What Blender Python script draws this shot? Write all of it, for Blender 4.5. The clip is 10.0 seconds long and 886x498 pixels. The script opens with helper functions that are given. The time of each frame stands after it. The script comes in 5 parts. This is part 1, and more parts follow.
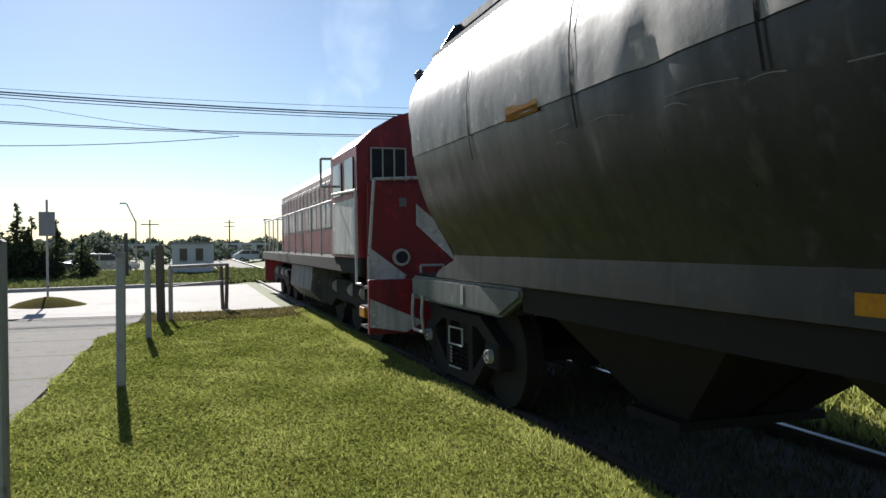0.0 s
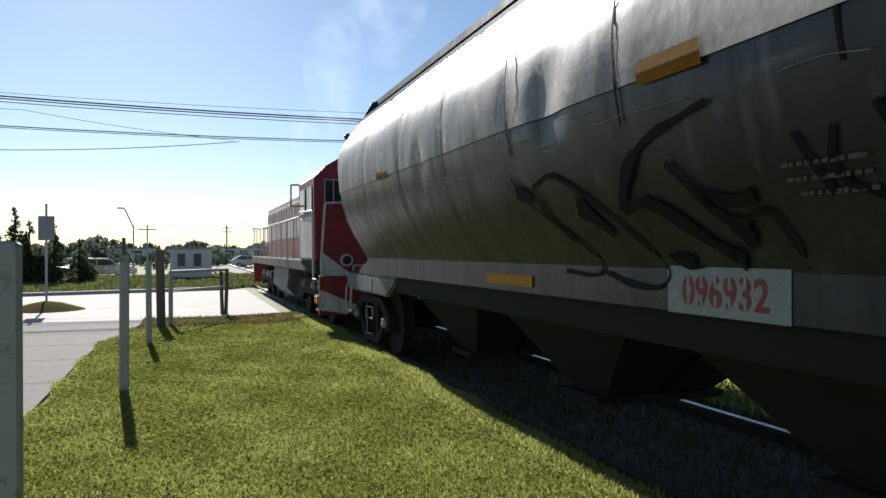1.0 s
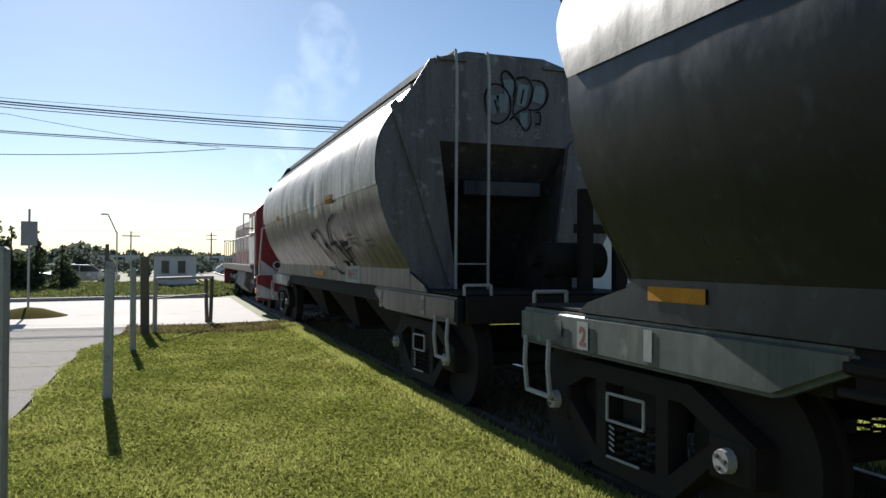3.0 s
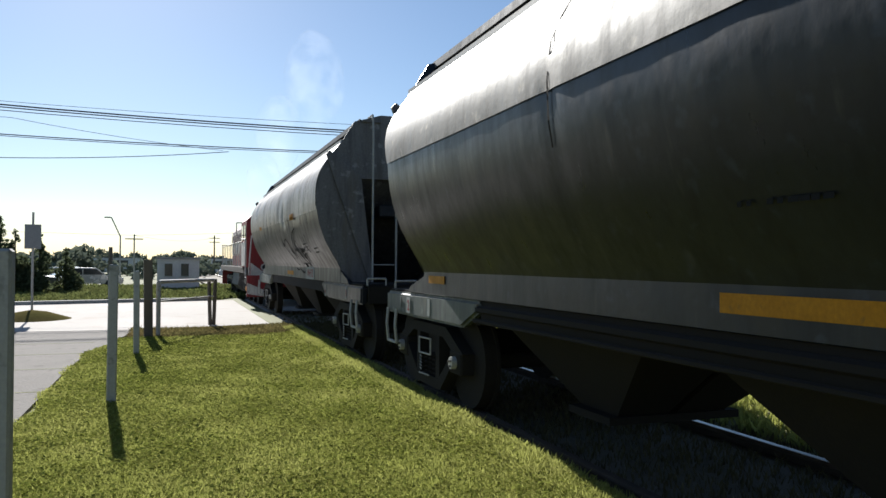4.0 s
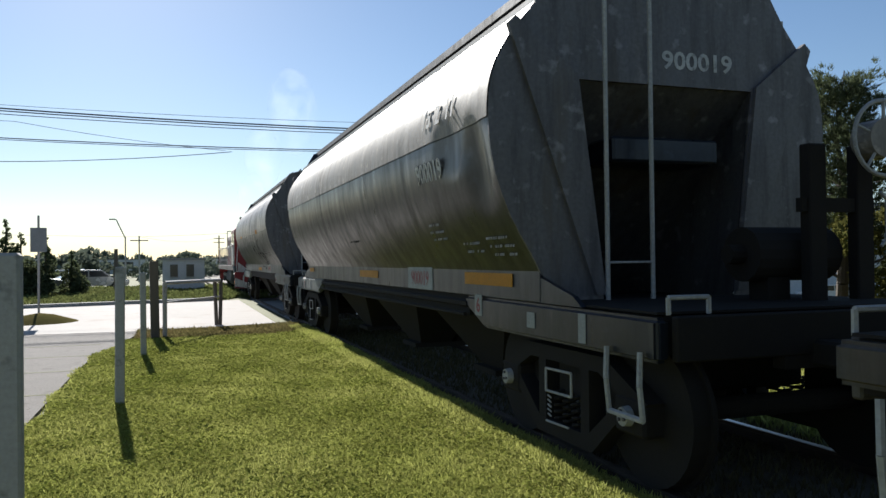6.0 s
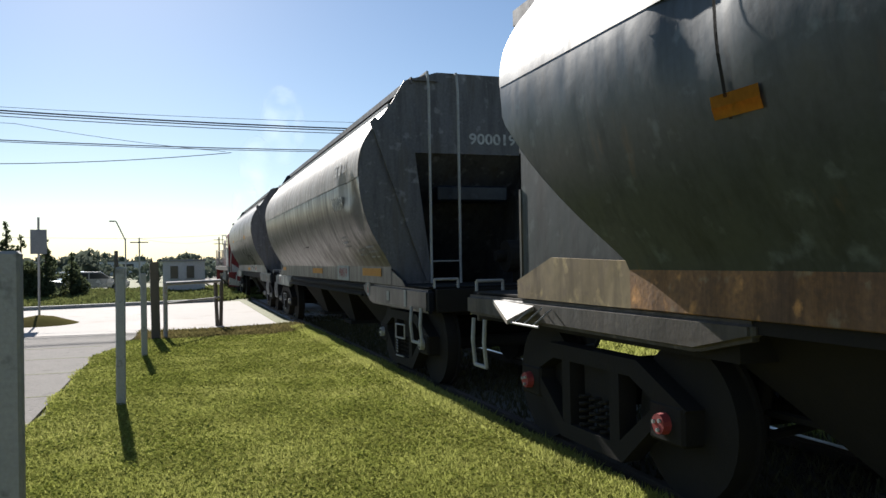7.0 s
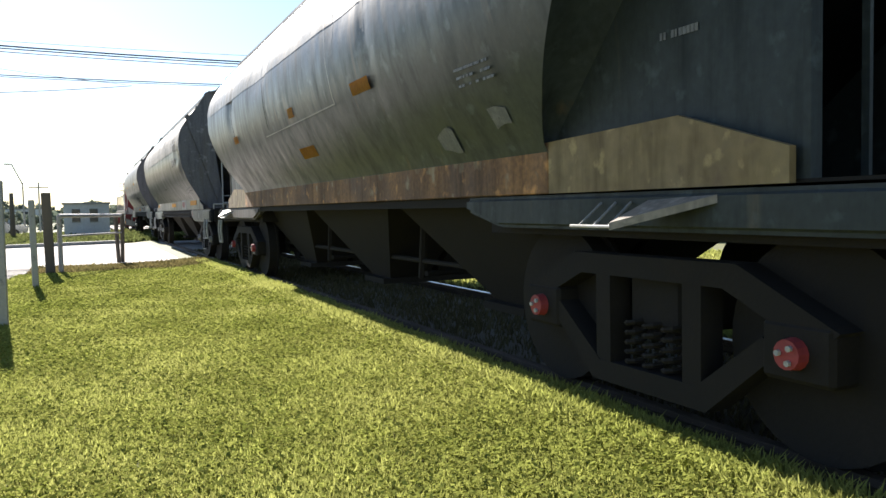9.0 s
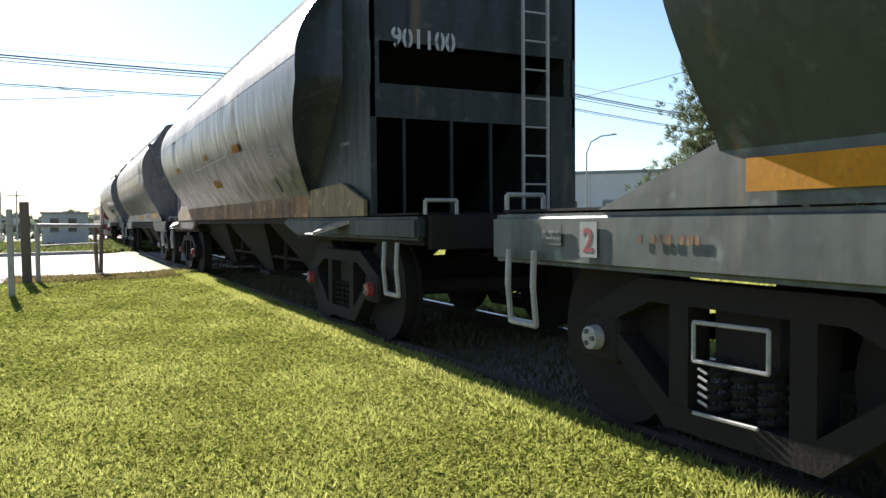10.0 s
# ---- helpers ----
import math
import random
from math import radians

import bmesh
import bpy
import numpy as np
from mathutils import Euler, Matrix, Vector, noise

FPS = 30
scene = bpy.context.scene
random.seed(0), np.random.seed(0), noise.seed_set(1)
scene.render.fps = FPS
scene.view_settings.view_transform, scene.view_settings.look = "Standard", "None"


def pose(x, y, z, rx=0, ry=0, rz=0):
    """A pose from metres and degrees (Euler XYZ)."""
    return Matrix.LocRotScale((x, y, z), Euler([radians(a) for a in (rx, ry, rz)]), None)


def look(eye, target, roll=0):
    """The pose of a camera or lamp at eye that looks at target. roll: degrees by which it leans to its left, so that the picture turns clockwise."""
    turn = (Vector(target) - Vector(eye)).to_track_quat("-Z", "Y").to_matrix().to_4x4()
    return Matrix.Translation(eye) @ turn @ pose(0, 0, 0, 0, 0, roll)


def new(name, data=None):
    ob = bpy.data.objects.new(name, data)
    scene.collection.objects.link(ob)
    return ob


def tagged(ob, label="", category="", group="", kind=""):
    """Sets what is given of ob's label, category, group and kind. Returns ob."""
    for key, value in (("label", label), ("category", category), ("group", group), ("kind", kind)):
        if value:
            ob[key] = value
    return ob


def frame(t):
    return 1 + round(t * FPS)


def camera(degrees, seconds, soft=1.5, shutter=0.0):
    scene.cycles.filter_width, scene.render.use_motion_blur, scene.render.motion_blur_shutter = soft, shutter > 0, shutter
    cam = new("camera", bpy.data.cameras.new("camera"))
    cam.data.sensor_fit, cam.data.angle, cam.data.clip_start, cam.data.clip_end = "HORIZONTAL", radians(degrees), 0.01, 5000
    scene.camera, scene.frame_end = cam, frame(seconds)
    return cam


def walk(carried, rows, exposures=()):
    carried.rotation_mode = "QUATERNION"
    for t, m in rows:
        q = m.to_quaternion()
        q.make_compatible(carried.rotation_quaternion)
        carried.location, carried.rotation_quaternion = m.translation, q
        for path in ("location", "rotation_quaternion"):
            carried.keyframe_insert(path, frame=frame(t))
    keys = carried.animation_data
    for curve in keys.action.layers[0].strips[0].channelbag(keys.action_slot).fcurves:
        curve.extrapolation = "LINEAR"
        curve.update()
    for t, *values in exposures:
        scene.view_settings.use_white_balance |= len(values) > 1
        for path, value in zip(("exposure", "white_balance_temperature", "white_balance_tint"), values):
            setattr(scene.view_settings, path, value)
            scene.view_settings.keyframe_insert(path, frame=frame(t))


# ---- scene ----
cam = camera(59.8, 10.0)
PATH = [
    (0, (0.088, 0.027, 1.546), (0.787, 2.155, 1.532), -0.5),
    (0.5, (0.044, 0.017, 1.538), (0.744, 2.144, 1.537), -1.2),
    (1, (0.010, 0.041, 1.541), (0.718, 2.167, 1.546), -0.2),
    (1.5, (-0.002, 0.063, 1.532), (0.724, 2.182, 1.534), 0.2),
    (2, (-0.011, 0.087, 1.527), (0.729, 2.202, 1.538), 0.3),
    (2.5, (-0.017, 0.056, 1.540), (0.732, 2.167, 1.564), 0.4),
    (4, (-0.024, 0.053, 1.534), (0.716, 2.167, 1.575), 0.3),
    (4.5, (-0.028, 0.060, 1.544), (0.697, 2.180, 1.576), -0.1),
    (5, (-0.032, 0.066, 1.534), (0.701, 2.182, 1.572), -0.2),
    (6.5, (-0.035, 0.065, 1.538), (0.688, 2.185, 1.566), -0.8),
    (7, (-0.038, 0.097, 1.518), (0.690, 2.215, 1.549), -1.0),
    (7.5, (0.001, 0.090, 1.471), (0.795, 2.184, 1.452), -1.3),
    (8, (0.093, 0.153, 1.353), (1.002, 2.200, 1.307), -0.3),
    (8.5, (0.153, 0.174, 1.213), (0.998, 2.247, 1.130), -1.6),
    (9, (0.164, 0.095, 1.137), (1.104, 2.125, 1.015), -1.2),
    (9.5, (0.181, 0.049, 1.133), (1.167, 2.057, 1.020), -1.1),
    (10, (0.155, 0.075, 1.149), (1.144, 2.083, 1.068), -0.4),
]
walk(cam, [(t, look(eye, target, roll)) for t, eye, target, roll in PATH],
     exposures=[(0, 0.97, 6300, 10), (6.0, 0.97, 6300, 10), (7.0, 0.98, 6420, 11), (7.5, 0.95, 6400, 11), (8.0, 1.75, 6620, 12), (8.5, 1.82, 6620, 12), (10.0, 1.85, 6620, 13)])

# ---------------------------------------------------------------- light
SUN_AZ, SUN_EL = radians(-5.1), radians(28.5)
world = bpy.data.worlds.new("world")
scene.world = world
world.use_nodes = True
wn = world.node_tree
sky = wn.nodes.new("ShaderNodeTexSky")
sky.sky_type = "NISHITA"
sky.sun_disc = False
sky.sun_elevation, sky.sun_rotation = SUN_EL, SUN_AZ
sky.air_density, sky.dust_density, sky.ozone_density = 1.0, 0.19, 3.2
wn.nodes["Background"].inputs["Strength"].default_value = 0.052
wn.links.new(sky.outputs["Color"], wn.nodes["Background"].inputs["Color"])
sun = new("sun", bpy.data.lights.new("sun", "SUN"))
sun.data.energy, sun.data.angle, sun.data.color = 5.0, radians(0.5), (1.0, 0.96, 0.89)
to_sun = Vector((math.sin(SUN_AZ) * math.cos(SUN_EL), math.cos(SUN_AZ) * math.cos(SUN_EL), math.sin(SUN_EL)))
sun.matrix_world = look(to_sun * 50, (0, 0, 0))

# ---------------------------------------------------------------- materials


def mat(name, a, b=None, rough=0.7, metal=0.0, scale=3.0, fine=40.0, bump=0.2, spots=None, spot_amount=0.35,
        streak=False, island=0.0, coat=0.0, thin=0.0, relief=0.006, sheen=None, grime=0.0):
    """Two colours mixed by a broad and a fine noise, a third in worn spots, and a fine relief."""
    m = bpy.data.materials.new(name)
    m.use_nodes = True
    nt = m.node_tree
    p = nt.nodes["Principled BSDF"]
    b = b or tuple(v * 0.75 for v in a)
    tc = nt.nodes.new("ShaderNodeTexCoord")
    mp = nt.nodes.new("ShaderNodeMapping")
    mp.inputs["Scale"].default_value = (1, 1, 0.12) if streak else (1, 1, 1)
    nt.links.new(tc.outputs["Object"], mp.inputs["Vector"])

    def noise_node(s, detail=5.0, vec=mp):
        n = nt.nodes.new("ShaderNodeTexNoise")
        n.inputs["Scale"].default_value, n.inputs["Detail"].default_value = s, detail
        nt.links.new(vec.outputs[0] if vec is mp else vec.outputs["Object"], n.inputs["Vector"])
        return n

    def ramp(src, lo, hi):
        r = nt.nodes.new("ShaderNodeMapRange")
        r.inputs["From Min"].default_value, r.inputs["From Max"].default_value = lo, hi
        nt.links.new(src, r.inputs["Value"])
        return r.outputs["Result"]

    def mix(fac, c0, c1):
        x = nt.nodes.new("ShaderNodeMix")
        x.data_type = "RGBA"
        nt.links.new(fac, x.inputs["Factor"])
        for sock, c in ((x.inputs["A"], c0), (x.inputs["B"], c1)):
            if isinstance(c, tuple):
                sock.default_value = (*c, 1)
            else:
                nt.links.new(c, sock)
        return x.outputs["Result"]

    n1, n2 = noise_node(scale), noise_node(fine, 3.0, tc)
    col = mix(ramp(n1.outputs["Fac"], 0.3, 0.7), a, b)
    col = mix(ramp(n2.outputs["Fac"], 0.2, 0.95), col, tuple(v * 0.7 for v in b))
    if spots:
        n3 = noise_node(scale * 2.7, 8.0)
        edge = 0.5 + (0.5 - spot_amount) * 0.5
        col = mix(ramp(n3.outputs["Fac"], edge, edge + 0.12), col, spots)
    gn = None
    if grime:
        # run-down streaks, blotches and the waviness of thin sheet metal
        mg = nt.nodes.new("ShaderNodeMapping")
        mg.inputs["Scale"].default_value = (1.6, 1.6, 0.22)
        nt.links.new(tc.outputs["Object"], mg.inputs["Vector"])
        gn = nt.nodes.new("ShaderNodeTexNoise")
        gn.inputs["Scale"].default_value, gn.inputs["Detail"].default_value, gn.inputs["Roughness"].default_value = 4.0, 9.0, 0.65
        nt.links.new(mg.outputs["Vector"], gn.inputs["Vector"])
        col = mix(ramp(gn.outputs["Fac"], 0.48, 0.78), col, tuple(v * 0.35 for v in b))
        n4 = noise_node(7.0, 8.0, tc)
        col = mix(ramp(n4.outputs["Fac"], 0.60, 0.80), col, tuple(min(1.0, v * 2.0) for v in a))
    if island:
        g = nt.nodes.new("ShaderNodeNewGeometry")
        hv = nt.nodes.new("ShaderNodeHueSaturation")
        vr = nt.nodes.new("ShaderNodeMapRange")
        vr.inputs["To Min"].default_value, vr.inputs["To Max"].default_value = 1 - island, 1 + island
        nt.links.new(g.outputs["Random Per Island"], vr.inputs["Value"])
        nt.links.new(vr.outputs["Result"], hv.inputs["Value"])
        hv.inputs["Fac"].default_value = 1
        nt.links.new(col, hv.inputs["Color"])
        col = hv.outputs["Color"]
    nt.links.new(col, p.inputs["Base Color"])
    p.inputs["Metallic"].default_value = metal
    rr = nt.nodes.new("ShaderNodeMapRange")
    rr.inputs["To Min"].default_value, rr.inputs["To Max"].default_value = max(0.05, rough - 0.1), min(1, rough + 0.12)
    nt.links.new((gn or n1).outputs["Fac"], rr.inputs["Value"])
    if gn:
        rr.inputs["From Min"].default_value, rr.inputs["From Max"].default_value = 0.3, 0.7
    nt.links.new(rr.outputs["Result"], p.inputs["Roughness"])
    if bump:
        bn = nt.nodes.new("ShaderNodeBump")
        bn.inputs["Strength"].default_value, bn.inputs["Distance"].default_value = bump, relief
        nt.links.new(n2.outputs["Fac"], bn.inputs["Height"])
        nt.links.new(bn.outputs["Normal"], p.inputs["Normal"])
        if gn:
            wv = noise_node(1.7, 3.0, tc)
            b2 = nt.nodes.new("ShaderNodeBump")
            b2.inputs["Strength"].default_value, b2.inputs["Distance"].default_value = grime, 0.03
            nt.links.new(wv.outputs["Fac"], b2.inputs["Height"])
            nt.links.new(b2.outputs["Normal"], bn.inputs["Normal"])
    if thin:
        p.inputs["Specular IOR Level"].default_value = 0.0
        tr, ad = nt.nodes.new("ShaderNodeBsdfTranslucent"), nt.nodes.new("ShaderNodeMixShader")
        nt.links.new(col, tr.inputs["Color"])
        ad.inputs[0].default_value = thin
        nt.links.new(p.outputs[0], ad.inputs[1])
        nt.links.new(tr.outputs[0], ad.inputs[2])
        nt.links.new(ad.outputs[0], nt.nodes["Material Output"].inputs["Surface"])
    if sheen is not None:
        p.inputs["Specular IOR Level"].default_value = sheen
    if coat:
        p.inputs["Coat Weight"].default_value = coat
    return m


M = {
    "ground": mat("ground_soil", (0.10, 0.12, 0.025), (0.15, 0.14, 0.045), 0.95, scale=0.6, fine=14, relief=0.02, bump=0.6, spots=(0.07, 0.10, 0.02)),
    "grass": mat("grass_blades", (0.285, 0.32, 0.07), (0.375, 0.378, 0.12), 0.6, scale=0.5, fine=5, bump=0, thin=0.52, island=0.28),
    "weeds": mat("dry_weeds", (0.20, 0.15, 0.07), (0.14, 0.13, 0.05), 0.9, scale=1, fine=10, bump=0.3, thin=0.45, island=0.3),
    "concrete": mat("pale_concrete_road", (0.42, 0.385, 0.355), (0.48, 0.445, 0.41), 0.9, scale=0.4, fine=25, relief=0.02, bump=0.5, spots=(0.36, 0.31, 0.27), sheen=0.2),
    "path": mat("worn_path", (0.19, 0.175, 0.16), (0.26, 0.24, 0.22), 0.95, scale=1.3, fine=24, relief=0.03, bump=0.9, spots=(0.13, 0.12, 0.105), spot_amount=0.3, sheen=0.1),
    "post": mat("weathered_concrete", (0.36, 0.36, 0.34), (0.43, 0.42, 0.39), 0.9, scale=4, fine=50, bump=0.4, spots=(0.2, 0.2, 0.18)),
    "wood": mat("weathered_wood", (0.20, 0.16, 0.12), (0.12, 0.10, 0.08), 0.9, scale=5, fine=60, bump=0.5, streak=True),
    "rail_paint": mat("chipped_white_paint", (0.62, 0.60, 0.57), (0.5, 0.48, 0.45), 0.6, scale=6, fine=50, bump=0.2, spots=(0.3, 0.13, 0.07)),
    "red_paint": mat("red_loco_paint", (0.26, 0.012, 0.016), (0.19, 0.011, 0.014), 0.5, scale=2, fine=30, grime=0.35, bump=0.08, spots=(0.16, 0.02, 0.02), spot_amount=0.25),
    "white_paint": mat("dirty_white_paint", (0.62, 0.60, 0.56), (0.5, 0.47, 0.43), 0.5, scale=3, fine=30, grime=0.35, bump=0.1, spots=(0.35, 0.25, 0.2), spot_amount=0.25),
    # dusty hood paint with the sun glare on it put into the colour
    "hood": mat("dusty_glare_pink_paint", (0.62, 0.52, 0.49), (0.48, 0.31, 0.28), 0.5, scale=2, fine=30, grime=0.35, bump=0.1, spots=(0.28, 0.08, 0.07), streak=True),
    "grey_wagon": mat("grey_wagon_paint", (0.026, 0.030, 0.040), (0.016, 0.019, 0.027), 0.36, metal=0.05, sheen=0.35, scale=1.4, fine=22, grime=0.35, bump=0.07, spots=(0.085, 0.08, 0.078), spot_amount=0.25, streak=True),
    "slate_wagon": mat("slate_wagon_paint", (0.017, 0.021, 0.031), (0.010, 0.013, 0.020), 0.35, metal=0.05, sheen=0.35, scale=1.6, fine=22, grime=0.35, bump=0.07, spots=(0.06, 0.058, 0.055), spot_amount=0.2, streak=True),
    "green_wagon": mat("green_grey_wagon_paint", (0.048, 0.068, 0.068), (0.034, 0.049, 0.050), 0.42, metal=0.1, scale=1.5, fine=25, grime=0.35, bump=0.07, spots=(0.14, 0.10, 0.06), spot_amount=0.22, streak=True),
    "pale_green": mat("pale_green_wagon_paint", (0.085, 0.105, 0.093), (0.062, 0.077, 0.069), 0.55, scale=1.5, fine=14, grime=0.35, bump=0.07, spots=(0.15, 0.12, 0.08), spot_amount=0.22, streak=True),
    "blue_wagon": mat("blue_grey_wagon_paint", (0.060, 0.072, 0.078), (0.042, 0.052, 0.058), 0.38, metal=0.05, sheen=0.4, scale=1.8, fine=24, grime=0.35, bump=0.08, spots=(0.12, 0.085, 0.055), spot_amount=0.22, streak=True),
    "faded": mat("faded_lettering", (0.22, 0.22, 0.21), (0.14, 0.14, 0.14), 0.6, scale=14, fine=60, bump=0.05, spots=(0.1, 0.1, 0.1), spot_amount=0.3),
    "clover": mat("clover_leaves", (0.215, 0.255, 0.046), (0.30, 0.318, 0.078), 0.5, scale=0.8, fine=5, bump=0, thin=0.42, island=0.35),
    "field": mat("rough_field", (0.13, 0.17, 0.05), (0.19, 0.20, 0.075), 0.9, scale=0.3, fine=3, bump=0, thin=0.3, island=0.3),
    # these two: dust, with sunlight on the upper sheets painted in
    "sunlit_dusty_grey": mat("sunlit_dusty_grey_paint", (0.29, 0.25, 0.21), (0.17, 0.15, 0.135), 0.44, metal=0.1, scale=2.2, fine=24, grime=0.35, bump=0.1, spots=(0.21, 0.185, 0.155), spot_amount=0.32, streak=True),
    "sunlit_dusty_blue": mat("sunlit_dusty_blue_paint", (0.26, 0.25, 0.235), (0.13, 0.133, 0.133), 0.48, metal=0.1, scale=2.6, fine=24, grime=0.35, bump=0.1, spots=(0.16, 0.10, 0.06), spot_amount=0.28, streak=True),
    # weeds under the train, its shade darkened into their colour
    "shade_weeds": mat("shade_darkened_weeds", (0.10, 0.09, 0.045), (0.14, 0.115, 0.06), 0.9, scale=1.0, fine=8, bump=0, thin=0.2, island=0.3),
    "faded_teal": mat("pale_teal_spray", (0.20, 0.245, 0.25), (0.16, 0.20, 0.21), 0.6, scale=5, fine=30, bump=0.03),
    "bay": mat("dull_green_grey_paint", (0.043, 0.053, 0.052), (0.031, 0.039, 0.039), 0.6, sheen=0.25, scale=1.5, fine=25, grime=0.35, bump=0.07, spots=(0.11, 0.09, 0.06), spot_amount=0.22, streak=True),
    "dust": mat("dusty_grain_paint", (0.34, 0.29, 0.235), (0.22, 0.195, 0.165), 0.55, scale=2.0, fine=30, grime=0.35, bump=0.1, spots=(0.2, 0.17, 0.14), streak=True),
    "rust": mat("rusty_band", (0.40, 0.19, 0.06), (0.13, 0.075, 0.045), 0.8, scale=2.2, fine=30, grime=0.35, bump=0.3, spots=(0.32, 0.25, 0.15), spot_amount=0.3),
    "ochre": mat("faded_ochre_paint", (0.30, 0.22, 0.10), (0.22, 0.15, 0.07), 0.75, scale=2.5, fine=12, grime=0.35, bump=0.1, spots=(0.14, 0.09, 0.05), spot_amount=0.25),
    "yellow": mat("yellow_reflector", (0.58, 0.25, 0.006), (0.46, 0.19, 0.006), 0.6, scale=6, fine=40, bump=0.1, spots=(0.3, 0.14, 0.02), spot_amount=0.25, sheen=0.2),
    "sill_rust": mat("rusty_sill_paint", (0.055, 0.055, 0.047), (0.075, 0.055, 0.038), 0.7, scale=3, fine=30, grime=0.3, bump=0.2, spots=(0.16, 0.13, 0.09), spot_amount=0.25),
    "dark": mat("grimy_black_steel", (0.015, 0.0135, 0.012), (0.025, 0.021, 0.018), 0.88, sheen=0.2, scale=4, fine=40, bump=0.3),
    # grimy steel, lightened in colour for light bounced onto the wagon ends
    "end_dark": mat("bounce_lit_sooty_steel", (0.165, 0.155, 0.158), (0.12, 0.112, 0.114), 0.6, metal=0.1, scale=2, fine=30, grime=0.35, bump=0.15, spots=(0.10, 0.085, 0.07), streak=True),
    "steel": mat("bare_steel", (0.45, 0.44, 0.43), (0.35, 0.33, 0.31), 0.35, metal=0.9, scale=5, fine=40, bump=0.1),
    "pipe": mat("pale_grey_pipe", (0.45, 0.44, 0.42), (0.33, 0.32, 0.3), 0.55, scale=5, fine=40, bump=0.1),
    "hub": mat("red_axle_cap", (0.42, 0.05, 0.05), (0.3, 0.04, 0.04), 0.6, scale=8, fine=40, bump=0.2),
    "white": mat("white_lettering", (0.62, 0.61, 0.58), (0.42, 0.41, 0.39), 0.6, scale=7, fine=60, bump=0.1, spots=(0.2, 0.2, 0.19), spot_amount=0.34),
    "panel_white": mat("weathered_white_panel", (0.32, 0.335, 0.315), (0.25, 0.26, 0.245), 0.6, scale=6, fine=50, bump=0.1, spots=(0.12, 0.12, 0.11), spot_amount=0.2),
    "red_ink": mat("red_lettering", (0.30, 0.025, 0.025), (0.20, 0.022, 0.022), 0.6, scale=9, fine=60, bump=0.1),
    "black_ink": mat("black_spray", (0.008, 0.009, 0.009), (0.013, 0.013, 0.013), 0.75, sheen=0.15, scale=9, fine=60, bump=0.0),
    # rail rust, which also serves as painted shade on the near head
    "rust_shade_rail": mat("rusty_shaded_rail_steel", (0.06, 0.037, 0.024), (0.04, 0.026, 0.018), 0.8, scale=5, fine=50, bump=0.3),
    "ballast": mat("dark_ballast", (0.15, 0.13, 0.10), (0.20, 0.17, 0.13), 0.95, scale=4, fine=18, relief=0.02, bump=1.0),
    "cable": mat("black_cable", (0.02, 0.02, 0.022), (0.03, 0.03, 0.03), 0.6, bump=0),
    "wall": mat("pale_warehouse_wall", (0.74, 0.73, 0.71), (0.66, 0.65, 0.63), 0.85, scale=0.4, fine=10, bump=0.15, streak=True),
    "roof": mat("grey_sheet_roof", (0.32, 0.32, 0.33), (0.25, 0.25, 0.26), 0.5, metal=0.3, scale=0.6, fine=10, bump=0.1),
    "leaf": mat("broadleaf", (0.07, 0.095, 0.032), (0.115, 0.13, 0.05), 0.55, scale=0.7, fine=4, bump=0, thin=0.45, island=0.4),
    "leaf_warm": mat("brownish_leaf", (0.145, 0.12, 0.035), (0.085, 0.095, 0.03), 0.55, scale=0.7, fine=4, bump=0, thin=0.45, island=0.4),
    "needle": mat("conifer_needles", (0.07, 0.09, 0.045), (0.11, 0.13, 0.07), 0.6, scale=0.7, fine=4, bump=0, thin=0.45, island=0.35),
    # distance haze put into the leaf colour: paler and greyer than near foliage
    "far_leaf": mat("haze_painted_foliage", (0.10, 0.13, 0.10), (0.15, 0.17, 0.13), 0.8, scale=0.1, fine=2, bump=0, thin=0.3, island=0.3),
    "bark": mat("bark", (0.10, 0.075, 0.055), (0.06, 0.045, 0.035), 0.9, scale=4, fine=20, relief=0.02, bump=0.6, streak=True),
    "car_white": mat("white_car_paint", (0.72, 0.72, 0.72), (0.66, 0.66, 0.66), 0.25, scale=1, fine=10, bump=0, coat=0.6),
    "car_dark": mat("dark_car_paint", (0.05, 0.055, 0.065), (0.04, 0.042, 0.05), 0.25, scale=1, fine=10, bump=0, coat=0.6),
    "car_silver": mat("silver_car_paint", (0.4, 0.41, 0.43), (0.36, 0.37, 0.39), 0.25, metal=0.5, scale=1, fine=10, bump=0, coat=0.6),
    "glass": mat("dark_window_glass", (0.03, 0.035, 0.04), (0.025, 0.03, 0.035), 0.12, scale=1, fine=10, bump=0),
    "rubber": mat("rubber", (0.02, 0.02, 0.02), (0.03, 0.03, 0.03), 0.85, bump=0.1),
    "sign": mat("grey_sign_back", (0.28, 0.29, 0.30), (0.23, 0.24, 0.25), 0.6, metal=0.3, scale=5, fine=40, bump=0.05),
}

# ---------------------------------------------------------------- mesh helpers


def part(name, bm, material, parent=None, label="", smooth=False):
    me = bpy.data.meshes.new(name)
    bm.normal_update()
    bm.to_mesh(me)
    bm.free()
    me.materials.append(M[material])
    if smooth:
        for p in me.polygons:
            p.use_smooth = True
    ob = new(name, me)
    ob.parent = parent
    if label:
        tagged(ob, label)
    return ob


def thing(name, label, category, group="", kind="", at=None):
    e = new(name)
    e.empty_display_size = 0.2
    if at is not None:
        e.matrix_basis = at
    return tagged(e, label, category, group, kind)


